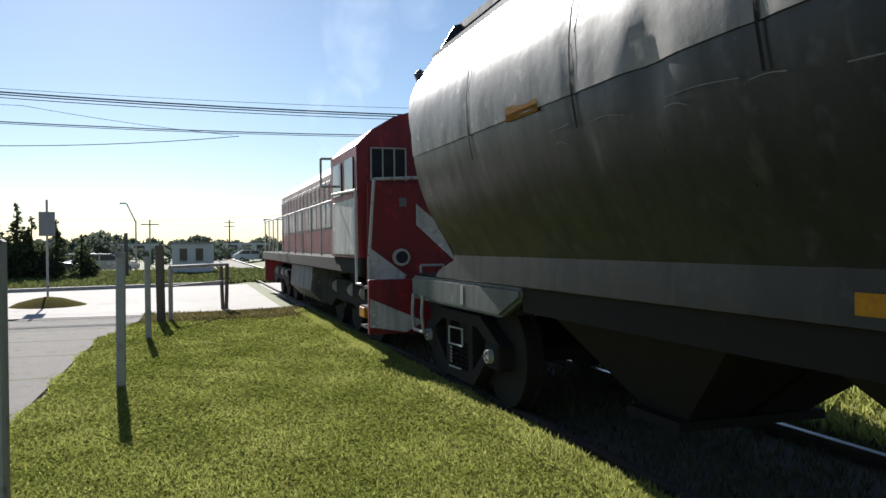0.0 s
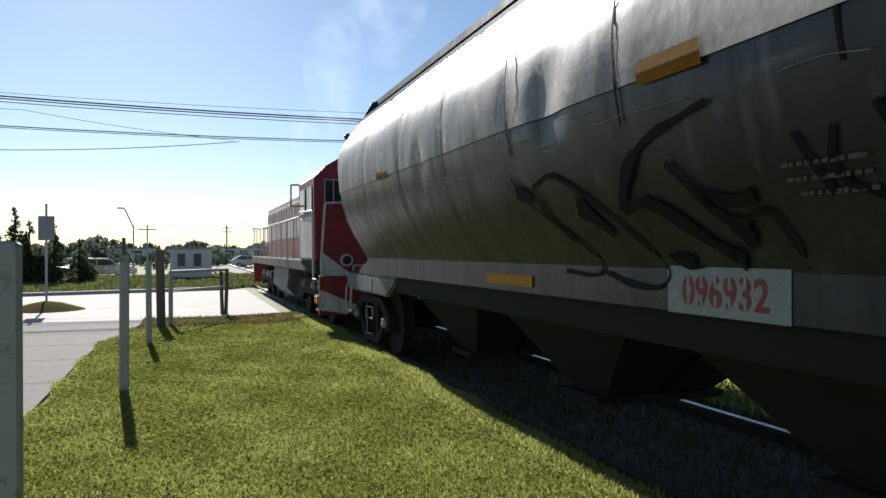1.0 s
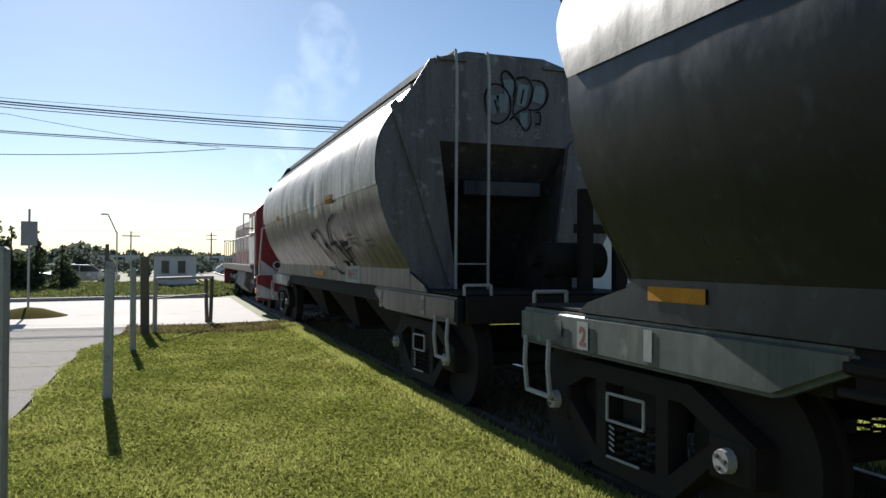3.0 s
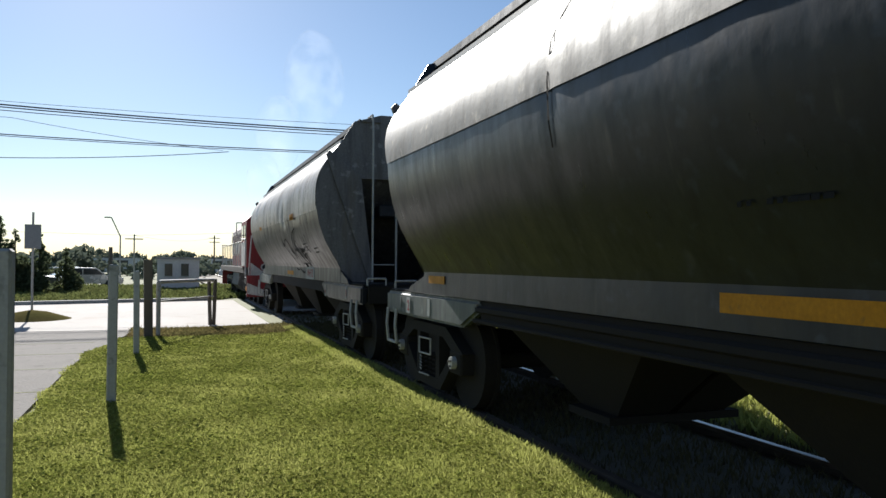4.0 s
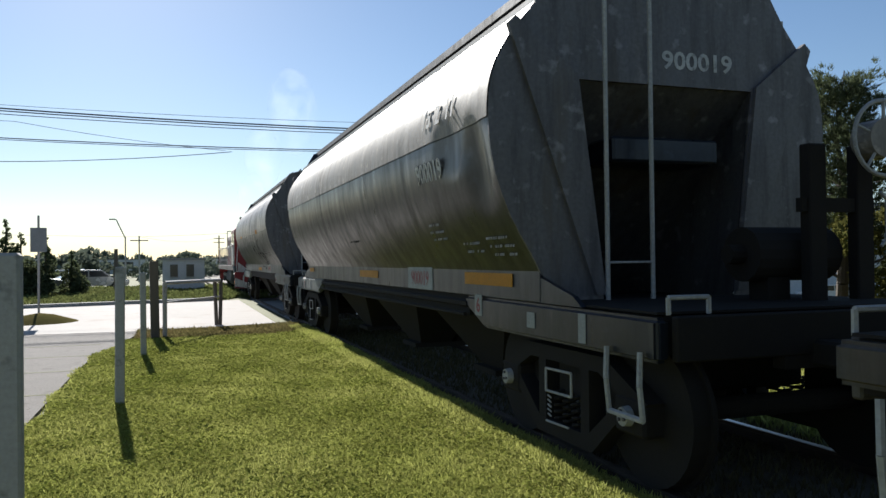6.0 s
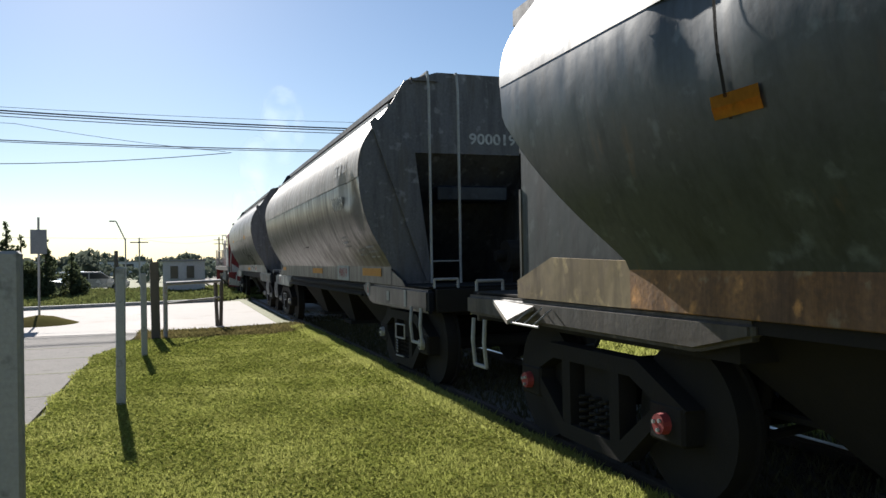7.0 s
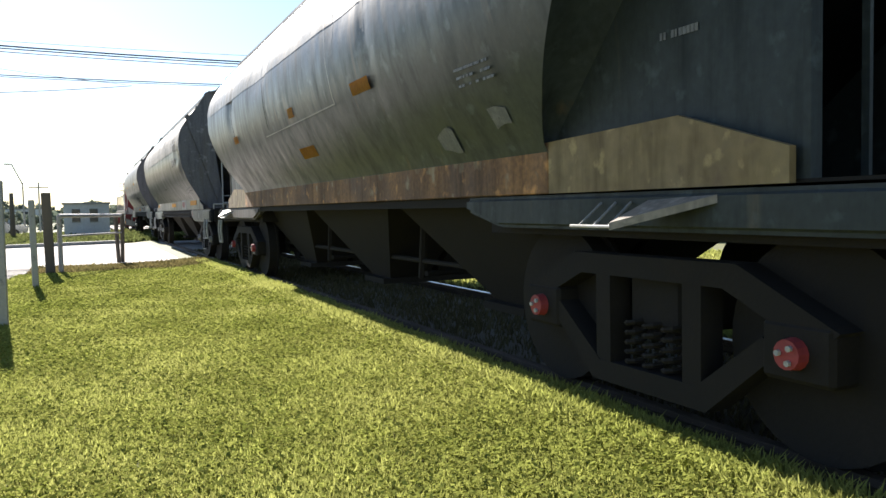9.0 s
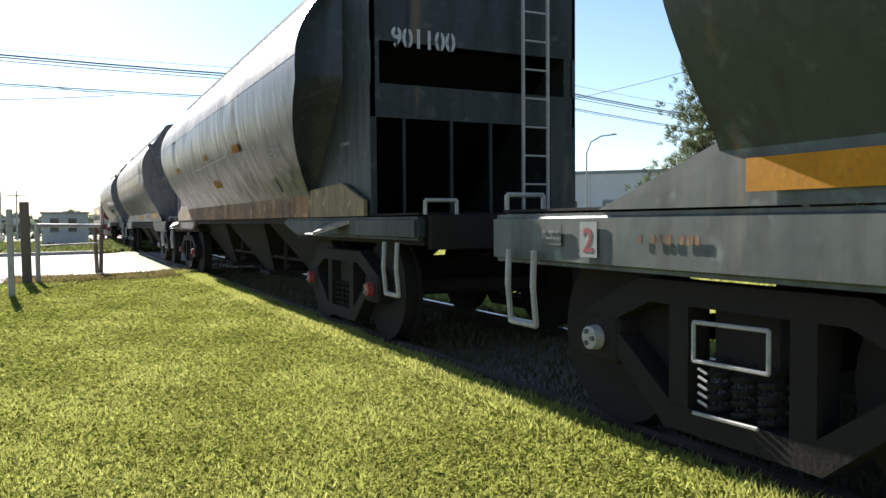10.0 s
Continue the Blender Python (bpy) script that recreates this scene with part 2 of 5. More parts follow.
def add_box(bm, x0, x1, y0, y1, z0, z1, bevel=0.0):
    g = bmesh.ops.create_cube(bm, size=1.0, matrix=Matrix.Translation(((x0 + x1) / 2, (y0 + y1) / 2, (z0 + z1) / 2))
                              @ Matrix.Diagonal((abs(x1 - x0), abs(y1 - y0), abs(z1 - z0), 1)))
    if bevel:
        es = {e for v in g["verts"] for e in v.link_edges}
        bmesh.ops.bevel(bm, geom=list(es), offset=bevel, segments=1, affect="EDGES")
    return bm


def add_cyl(bm, p0, p1, r0, r1=None, seg=10):
    p0, p1 = Vector(p0), Vector(p1)
    d = p1 - p0
    m = Matrix.Translation((p0 + p1) / 2) @ d.to_track_quat("Z", "Y").to_matrix().to_4x4()
    bmesh.ops.create_cone(bm, cap_ends=True, segments=seg, radius1=r0, radius2=r0 if r1 is None else r1, depth=d.length, matrix=m)
    return bm


def add_rod(bm, pts, r, seg=6):
    for a, b in zip(pts, pts[1:]):
        add_cyl(bm, a, b, r, seg=seg)
    return bm


def add_tube(bm, pts, r, seg=6):
    """One unbroken round tube along a line of points."""
    rings = []
    for i, p in enumerate(pts):
        d = (Vector(pts[min(i + 1, len(pts) - 1)]) - Vector(pts[max(i - 1, 0)])).normalized()
        u = d.cross(Vector((0, 0, 1))).normalized()
        v = d.cross(u)
        rings.append([bm.verts.new(Vector(p) + r * (math.cos(k * 2 * math.pi / seg) * u + math.sin(k * 2 * math.pi / seg) * v)) for k in range(seg)])
    for ra, rb in zip(rings, rings[1:]):
        for k in range(seg):
            bm.faces.new((ra[k], ra[(k + 1) % seg], rb[(k + 1) % seg], rb[k]))
    bm.faces.new(rings[0][::-1])
    bm.faces.new(rings[-1])
    bmesh.ops.recalc_face_normals(bm, faces=bm.faces[:])
    return bm


def add_prism(bm, poly, axis, a, b):
    """A polygon in the two other axes, drawn out along axis from a to b."""
    def put(u, v, w):
        return {"x": (w, u, v), "y": (u, w, v), "z": (u, v, w)}[axis]
    n = len(poly)
    va = [bm.verts.new(put(u, v, a)) for u, v in poly]
    vb = [bm.verts.new(put(u, v, b)) for u, v in poly]
    bm.faces.new(va)
    bm.faces.new(vb[::-1])
    for i in range(n):
        bm.faces.new((va[i], va[(i + 1) % n], vb[(i + 1) % n], vb[i]))
    bmesh.ops.recalc_face_normals(bm, faces=bm.faces[:])
    return bm


def B():
    return bmesh.new()


def fast_mesh(name, verts, faces, material):
    """A large mesh from arrays, all faces with the same number of corners."""
    me = bpy.data.meshes.new(name)
    n, k = faces.shape
    me.vertices.add(len(verts))
    me.vertices.foreach_set("co", verts.astype(np.float32).ravel())
    me.loops.add(n * k)
    me.loops.foreach_set("vertex_index", faces.astype(np.int32).ravel())
    me.polygons.add(n)
    me.polygons.foreach_set("loop_start", (np.arange(n) * k).astype(np.int32))
    me.update(calc_edges=True)
    me.materials.append(M[material])
    return new(name, me)


def glyph(text, size):
    """A text as a flat solid mesh, centred on its line."""
    cu = bpy.data.curves.new("letters", "FONT")
    cu.body, cu.size, cu.extrude, cu.align_x = text, size, 0.0006, "CENTER"
    cu.resolution_u = 3
    cu.offset = size * 0.022
    ob = new("letters", cu)
    me = bpy.data.meshes.new_from_object(ob.evaluated_get(bpy.context.evaluated_depsgraph_get()))
    bpy.data.objects.remove(ob)
    return me


def lettering(text, size, material, parent, where, wrap=None, sx=1.0, gaps=""):
    """Letters as thin solid meshes. where: the pose of the text's plane (x along the line, y up).
    gaps: the ground's material, for the uncut bridges of a stencil."""
    def span(me):
        return max(v.co.x for v in me.vertices) - min(v.co.x for v in me.vertices)
    advance = span(glyph("00", size)) - span(glyph("0", size))
    for i, ch in enumerate(text):
        if ch == " ":
            continue
        me = glyph(ch, size)
        x = (i - (len(text) - 1) / 2) * advance * sx
        me.transform(where @ Matrix.Translation((x, 0, 0)) @ Matrix.Diagonal((sx, 1, 1, 1)))
        if wrap:
            for v in me.vertices:
                v.co.x = wrap(v.co)
        me.materials.clear()
        me.materials.append(M[material])
        o = new("digit", me)
        o.parent = parent
        if gaps and ch in "06389":
            for z0, z1 in ((-0.02, 0.26), (0.46, 0.74)):
                bm = B()
                add_box(bm, x - 0.045 * size, x + 0.045 * size, z0 * size, z1 * size, 0.0, 0.0022)
                bm.transform(where)
                if wrap:
                    for v in bm.verts:
                        v.co.x = wrap(v.co)
                part("stencil_bridge", bm, gaps, parent)


def side_plane(x, y, z):
    """The pose of writing on a wagon's side that looks towards -x."""
    return Matrix(((0, 0, -1, x), (-1, 0, 0, y), (0, 1, 0, z), (0, 0, 0, 1)))


def rear_plane(x, y, z):
    return Matrix(((1, 0, 0, x), (0, 0, -1, y), (0, 1, 0, z), (0, 0, 0, 1)))

# ---------------------------------------------------------------- setting
TRACK_X = 3.72
GAUGE = 1.676
RAIL_TOP = 0.08


def bank(x):
    """The lawn swells a little towards the track and falls off sharply at its edge."""
    return 0.055 * np.clip((x - 1.7) / 0.7, 0, 1) * np.clip((2.76 - x) / 0.08, 0, 1)


def ground():
    bm = B()
    n = 60
    xs = [-1200, -400, -120] + [-50 + i * 100 / n for i in range(n + 1)] + [120, 400, 1200]
    xs = sorted([x for x in xs if not 1.0 < x < 7.0] + [1.4, 1.9, 2.2, 2.45, 2.68, 2.76, 2.82, 3.72, 4.6, 4.75, 5.2, 6.2])
    ys = [-600, -150, -40] + [-20 + i * 90 / n for i in range(n + 1)] + [130, 400, 1600]
    grid = []
    for y in ys:
        row = []
        for x in xs:
            z = 0.03 * noise.noise((x * 0.35, y * 0.35, 0)) if abs(x) < 50 and y < 18 else 0
            if abs(x - TRACK_X) < 2.2:
                z = -0.08 if abs(x - TRACK_X) < 0.95 else 0.0
            z += float(bank(x))
            z -= 2.1 * max(0.0, min(1.0, (x - 11) / 32)) + 0.3 * max(0.0, min(1.0, (y - 36) / 20)) * (1 if x < 8 else 0)
            row.append(bm.verts.new((x, y, z - 0.03)))
        grid.append(row)
    for a, b in zip(grid, grid[1:]):
        for i in range(len(xs) - 1):
            bm.faces.new((a[i], a[i + 1], b[i + 1], b[i]))
    tagged(part("ground", bm, "ground", smooth=True), "flat ground of soil under short mown grass", "ground", kind="structure")


def slab(name, outline, z0, z1, material, label, category):
    bm = B()
    add_prism(bm, outline, "z", z0, z1)
    return tagged(part(name, bm, material), label, category, kind="structure")


def roads():
    slab("road", [(-90, 11), (-8, 17.8), (-3.4, 18.7), (-0.8, 18.6), (2.4, 19.6), (6.5, 20.5), (10, 21.2), (10, 34), (6, 33.2), (1.4, 31.6), (-6, 29.4), (-90, 14)],
         -0.3, 0.012, "concrete", "pale sunlit concrete road crossing the railway", "road")
    slab("footpath", [(-3.2, -12), (-1.42, -12), (-1.42, 12.0), (-1.36, 14.2), (-1.05, 16.2), (-0.8, 18.59), (-3.4, 18.69), (-3.9, 14)],
         -0.3, 0.006, "path", "worn grey concrete footpath with cracked joints", "footpath")
    bm = B()
    for y in (12.2, 10.1, 8.0, 15.9, 14.1, 6.1, 4.3):
        add_box(bm, -3.2, -1.42, y, y + 0.05, -0.05, 0.009)
    tagged(part("path_joint", bm, "ground"), "dark soil-filled joint across the footpath", "joint", kind="structure")
    bm = B()
    add_prism(bm, [(-90, 14.2), (-6, 29.6), (1.4, 31.8), (1.35, 32.1), (-6.1, 29.9), (-90, 14.5)], "z", -0.2, 0.13)
    tagged(part("kerb", bm, "post"), "pale concrete kerb along the far side of the road", "kerb", kind="structure")


def soil_strip():
    slab("bare_soil", [(-0.95, 16.5), (0.6, 16.1), (2.9, 16.3), (2.9, 19.7), (2.4, 19.55), (-0.8, 18.55)], -0.3, 0.008, "weeds", "strip of bare soil with dry weeds before the road", "soil")


def railway():
    bm = B()
    add_prism(bm, [(TRACK_X - 1.5, -0.1), (TRACK_X - 1.2, -0.022), (TRACK_X + 1.2, -0.022), (TRACK_X + 1.5, -0.1)], "y", -80, 220)
    tagged(part("track_bed", bm, "ballast"), "dark shaded ballast and soil under the railway track", "track bed", kind="structure")
    for s in (-1, 1):
        t = thing("rail", "worn steel rail of the railway track", "rail", "rails of the track", "structure")
        x = TRACK_X + s * (GAUGE / 2 + 0.035)
        bm = B()
        prof = [(-0.065, -0.08), (0.065, -0.08), (0.065, -0.06), (0.012, -0.045), (0.012, 0.035), (0.035, 0.05), (0.035, RAIL_TOP - 0.004), (-0.035, RAIL_TOP - 0.004), (-0.035, 0.05), (-0.012, 0.035), (-0.012, -0.045), (-0.065, -0.06)]
        add_prism(bm, [(x + u, v) for u, v in prof], "y", -80, 220)
        part("rail_web", bm, "rust_shade_rail", t)
        bm = B()
        add_box(bm, x - 0.03, x + 0.03, -80, 220, RAIL_TOP - 0.006, RAIL_TOP)
        # near head coloured as rust to keep it dark, as in shade
        part("rail_head", bm, "steel" if s > 0 else "rust_shade_rail", t, "running surface of the rail")


# ---------------------------------------------------------------- wagons
SECTION = [(1.14, 1.42), (1.27, 1.62), (1.42, 1.88), (1.52, 2.15), (1.57, 2.42), (1.58, 2.68), (1.555, 2.9), (1.47, 3.1), (1.33, 3.3), (1.14, 3.5)]


def half_width(z):
    for (a, za), (b, zb) in zip(SECTION, SECTION[1:]):
        if z <= zb:
            return a + (b - a) * max(0.0, (z - za) / (zb - za))
    return SECTION[-1][0]


def wrap_side(co):
    return co.x - half_width(co.z)


def smooth_section(n=30):
    pts = []
    z0, z1 = SECTION[0][1], SECTION[-1][1]
    for i in range(n + 1):
        z = z0 + (z1 - z0) * i / n
        pts.append((sum(half_width(min(z1, max(z0, z + d))) for d in (-0.08, 0, 0.08)) / 3, z))
    return pts


def dent(y, z, dents):
    d = 0.0
    for cy, cz, ry, rz, depth in dents:
        q = ((y - cy) / ry) ** 2 + ((z - cz) / rz) ** 2
        if q < 1:
            d += depth * (1 - q) ** 1.2
    return d


def flare(z):
    """How far the ends lean out towards the roof."""
    return 0.55 * max(0.0, min(1.0, (z - 2.6) / 0.9))


def barrel_shell(side, half, z_lo, z_hi, dents, cut=0.0, lean=1.0, seams=(), rough=0.006, ny=110, gap=0.0):
    """One curved side of a wagon's hold between two heights; cut slants the lower ends inwards."""
    bm = B()
    sec = [p for p in smooth_section() if z_lo - 0.04 <= p[1] <= z_hi + 0.04]
    grid = []
    for i in range(ny + 1):
        row = []
        for w, z in sec:
            h = half + lean * flare(z) - cut * max(0.0, min(1.0, (2.5 - z) / 1.0))
            back = half - cut * max(0.0, min(1.0, (2.5 - z) / 1.0))
            y = -back + (h + back) * i / ny
            d = dent(y, z, dents) if side < 0 else 0
            for sy in seams:
                d += 0.012 * math.exp(-((y - sy) / 0.05) ** 2)
            d = d * min(1.0, max(0.0, (z - 1.42) / 0.2))
            d += min(1.0, max(0.0, (z - 1.42) / 0.2)) * rough * noise.noise((y * 0.8, z * 1.3, half)) + 0.4 * min(1.0, max(0.0, (z - 1.42) / 0.2)) * rough * noise.noise((y * 2.6, z * 3.0, 7))
            row.append(bm.verts.new((side * (w + gap - d), y, z)))
        grid.append(row)
    for a, b in zip(grid, grid[1:]):
        for k in range(len(sec) - 1):
            f = (a[k], b[k], b[k + 1], a[k + 1])
            bm.faces.new(f if side > 0 else f[::-1])
    return bm


def barrel_cap(side, e, half, cut, lean, inner):
    """Closes the gap between the end of a round side and the flat bay behind it."""
    bm = B()
    rows = []
    for w, z in smooth_section():
        tuck = cut * max(0.0, min(1.0, (2.5 - z) / 1.0))
        y = half - tuck + (lean * flare(z) if e > 0 else 0.0)
        rows.append([bm.verts.new((side * (w + (inner - w) * k / 4), e * (y - 0.05 * math.sin(math.pi * k / 4)), z)) for k in range(5)])
    for a, b in zip(rows, rows[1:]):
        for k in range(4):
            bm.faces.new((a[k], a[k + 1], b[k + 1], b[k]))
    bmesh.ops.recalc_face_normals(bm, faces=bm.faces[:])
    return bm


def seam_strip(half, y, z_lo, z_hi):
    bm = B()
    zs = [z_lo + (z_hi - z_lo) * i / 14 for i in range(15)]
    for a, b in zip(zs, zs[1:]):
        wa, wb = half_width(a) + 0.006, half_width(b) + 0.006
        v = [bm.verts.new(p) for p in ((-wa, y - 0.011, a), (-wa, y + 0.011, a), (-wb, y + 0.011, b), (-wb, y - 0.011, b))]
        bm.faces.new(v[::-1])
    return bm


def wheelset(parent, y, hub):
    """An axle with two wheels and caps, about its own centre."""
    bm = B()
    add_cyl(bm, (-1.0, 0, 0), (1.0, 0, 0), 0.075, seg=12)
    ws = part("wheelset", bm, "dark", parent)
    ws.matrix_basis = pose(0, y, 0.46 + RAIL_TOP)
    for s in (-1, 1):
        x = s * GAUGE / 2
        bm = B()
        prof = [(0.46, x - s * 0.02, x + s * 0.10), (0.49, x - s * 0.05, x - s * 0.02)]
        for r, a, b in prof:
            add_cyl(bm, (a, 0, 0), (b, 0, 0), r, seg=32)
        part("wheel", bm, "dark", ws)
        bm = B()
        add_cyl(bm, (s * 1.0, 0, 0), (s * 1.13, 0, 0), 0.075, 0.06, seg=14)
        cap = part("axle_cap", bm, hub, ws, "painted axle cap with three bolts")
        for k in range(3):
            bm = B()
            a = k * 2 * math.pi / 3
            add_cyl(bm, (s * 1.12, 0.034 * math.cos(a), 0.034 * math.sin(a)), (s * 1.145, 0.034 * math.cos(a), 0.034 * math.sin(a)), 0.013, seg=6)
            part("cap_bolt", bm, "pipe" if hub == "hub" else "end_dark", cap)
    return ws


SPINNERS = []


def bogie(parent, yc, hub, plates=True):
    bm = B()
    add_box(bm, -1.0, 1.0, -0.2, 0.2, 0.5, 0.78, 0.03)
    bg = part("bogie", bm, "dark", parent, "dark cast steel bogie with coil springs")
    bg.matrix_basis = pose(0, yc, 0)
    for s in (-1, 1):
        bm = B()
        x0, x1 = s * 0.93, s * 1.07
        add_prism(bm, [(-1.1, 0.64), (-0.6, 0.87), (0.6, 0.87), (1.1, 0.64), (1.0, 0.55), (0.52, 0.76), (-0.52, 0.76), (-1.0, 0.55)], "x", x0, x1)
        add_prism(bm, [(-0.82, 0.52), (-0.42, 0.19), (0.42, 0.19), (0.82, 0.52), (0.74, 0.58), (0.36, 0.3), (-0.36, 0.3), (-0.74, 0.58)], "x", x0, x1)
        for y in (-0.33, 0.33):
            add_box(bm, min(x0, x1) + 0.004, max(x0, x1) - 0.004, y - 0.06, y + 0.06, 0.24, 0.8)
        for y in (-0.91, 0.91):
            add_box(bm, min(x0, x1) - 0.01, max(x0, x1) + 0.012, y - 0.17, y + 0.17, 0.42, 0.66, 0.02)
        part("side_frame", bm, "dark", bg)
        for dy in (-0.14, 0.0, 0.14):
            bm = B()
            coil = [(s * 1.0 + 0.05 * math.cos(a), dy + 0.05 * math.sin(a), 0.3 + 0.25 * a / (10 * math.pi)) for a in [i * math.pi / 4 for i in range(41)]]
            add_tube(bm, coil, 0.013, 5)
            part("spring", bm, "dark", bg)
        if not plates:
            continue
        # pale rods painted in where sun catches the spring plate edges
        bm = B()
        rim = [(s * 1.1, -0.2, 0.54), (s * 1.1, 0.2, 0.53), (s * 1.1, 0.2, 0.70), (s * 1.1, -0.2, 0.71), (s * 1.1, -0.2, 0.54)]
        add_rod(bm, rim, 0.010)
        add_rod(bm, [(s * 1.1, -0.15, 0.31), (s * 1.1, 0.2, 0.30)], 0.009)
        for k in range(5):
            add_rod(bm, [(s * 1.1, 0.17, 0.5 - k * 0.035), (s * 1.1, 0.12, 0.485 - k * 0.035)], 0.007)
        part("spring_plate", bm, "pipe", bg, "sunlit edge of the spring plate, drawn in pale rods")
    for dy in (-0.91, 0.91):
        SPINNERS.append((wheelset(bg, dy, hub), dy))
    return bg


def step_iron(parent, x, y, depth=0.46, w=0.34):
    bm = B()
    add_rod(bm, [(x, y, 0.98), (x - 0.02, y - 0.02, 0.98 - depth * 0.5), (x, y - 0.02, 0.98 - depth), (x, y + w - 0.02, 0.98 - depth), (x - 0.02, y + w - 0.02, 0.98 - depth * 0.5), (x, y + w, 0.98)], 0.019)
    part("step", bm, "pipe", parent, "pale bent step iron")


def grab_iron(parent, x, y, z, w=0.4, h=0.16, along="y"):
    bm = B()
    d = Vector((0, w, 0)) if along == "y" else Vector((w, 0, 0))
    p = Vector((x, y, z))
    add_rod(bm, [p, p + Vector((0, 0, h)), p + d + Vector((0, 0, h)), p + d], 0.015)
    part("grab_iron", bm, "pipe", parent, "pale bent handrail")


def underframe(wagon, half, material, hub, bogie_at, half_w=1.17, front="pale_green", low=0.92, plates=True):
    bm = B()
    add_box(bm, -0.24, 0.24, -half + 0.05, half - 0.05, 0.93, 1.19)
    for e in (-1, 1):
        add_box(bm, -half_w + 0.1, half_w - 0.1, e * (bogie_at - 1.55), e * (half - 0.07), 0.96, 1.19)
    for s in (-1, 1):
        add_box(bm, -0.3, 0.3, s * half - 0.05, s * half + 0.05, 0.85, 1.15)
    part("underframe", bm, "dark", wagon)
    for s in (-1, 1):
        for e in (-1, 1):
            bm = B()
            add_prism(bm, [(e * half, low), (e * half, 1.185), (e * (bogie_at - 1.75), 1.195), (e * (bogie_at - 1.75), 1.1), (e * (bogie_at - 1.3), low)], "x", s * (half_w - 0.1), s * half_w)
            bmesh.ops.bevel(bm, geom=bm.edges[:], offset=0.028, segments=3, affect="EDGES")
            part("side_sill", bm, front if e > 0 else material, wagon)
        bm = B()
        add_box(bm, s * (half_w - 0.14), s * (half_w - 0.04), -bogie_at + 1.72, bogie_at - 1.72, 1.13 if low > 0.95 else 1.0, 1.195)
        part("sill_middle", bm, "dark", wagon, "dark set-back middle of the side sill")
    for e in (-1, 1):
        bm = B()
        add_box(bm, -half_w + 0.1, half_w - 0.1, e * half - 0.06, e * half, 0.93, 1.195, 0.01)
        part("end_beam", bm, front if e > 0 else "dark", wagon)
        bm = B()
        add_box(bm, -half_w + 0.05, half_w - 0.05, e * (half - 0.06), e * (half - 1.55), 1.2, 1.215)
        part("platform", bm, "dark", wagon)
        bm = B()
        add_box(bm, -0.09, 0.09, e * half, e * (half + 0.55), 0.86, 1.02, 0.02)
        add_box(bm, -0.16, 0.16, e * (half + 0.45), e * (half + 0.72), 0.8, 1.08, 0.05)
        part("coupler", bm, "dark", wagon, "dark knuckle coupler")
        bm = B()
        add_rod(bm, [(0.35, e * half, 0.9), (0.33, e * (half + 0.2), 0.6), (0.28, e * (half + 0.5), 0.55), (0.2, e * (half + 0.7), 0.7)], 0.025)
        part("brake_hose", bm, "rubber", wagon)
    for e in (-1, 1):
        bogie(wagon, e * bogie_at, hub, plates)


def hopper_bins(wagon, spots, material="dark"):
    for y in spots:
        lo = 0.27
        for s in (-1, 1):
            bm = B()
            top = [(s * 0.04, y - 1.42, 1.2), (s * 0.95, y - 1.42, 1.2), (s * 0.95, y + 1.42, 1.2), (s * 0.04, y + 1.42, 1.2)]
            bot = [(s * 0.04, y - lo, 0.36), (s * 0.5, y - lo, 0.36), (s * 0.5, y + lo, 0.36), (s * 0.04, y + lo, 0.36)]
            vt, vb = [bm.verts.new(p) for p in top], [bm.verts.new(p) for p in bot]
            bm.faces.new(vt)
            bm.faces.new(vb[::-1])
            for i in range(4):
                bm.faces.new((vt[i], vb[i], vb[(i + 1) % 4], vt[(i + 1) % 4]))
            bmesh.ops.recalc_face_normals(bm, faces=bm.faces[:])
            part("hopper_bin", bm, material, wagon, "dark discharge hopper under the hold")
        bm = B()
        add_box(bm, -0.6, 0.6, y - lo - 0.05, y + lo + 0.05, 0.3, 0.36)
        part("discharge_gate", bm, material, wagon)


def roof_parts(wagon, half, back, material, walk_material="end_dark", boards=True, eave=1.14):
    bm = B()
    add_prism(bm, [(-eave, 3.49), (-0.5, 3.86), (0.5, 3.86), (eave, 3.49), (eave - 0.05, 3.42), (0.05 - eave, 3.42)], "y", -back, half)
    part("roof", bm, material, wagon)
    for s in (-1, 1):
        bm = B()
        add_box(bm, s * (eave + 0.002), s * (eave + 0.035), -back, half, 3.42, 3.55)
        part("roof_fascia", bm, "pipe" if boards else "end_dark", wagon, "edge strip of the roof")
        if not boards:
            bm = B()
            add_box(bm, s * 0.9, s * 0.94, -back + 0.2, half - 0.2, 3.5, 3.78)
            part("coaming", bm, walk_material, wagon, "dark upright roof coaming")
            continue
        for k in range(9):
            y = -back + 0.3 + k * (half + back - 0.6) / 8
            bm = B()
            add_box(bm, s * 0.74, s * 0.79, y - 0.025, y + 0.025, 3.66, 3.86)
            part("walkway_stand", bm, walk_material, wagon)
        bm = B()
        add_box(bm, s * 0.5, s * 0.87, -back - 0.05, half + 0.1, 3.86, 3.89)
        add_box(bm, s * 0.855, s * 0.875, -back - 0.05, half + 0.1, 3.82, 3.9)
        part("walkway", bm, walk_material, wagon, "dark roof walkway grating on stands")
    for k in range(4):
        y = -back + (k + 0.5) * (half + back) / 4
        bm = B()
        add_box(bm, -0.4, 0.4, y - 0.9, y + 0.9, 3.86, 3.97, 0.03)
        part("hatch", bm, material, wagon, "closed loading hatch cover")


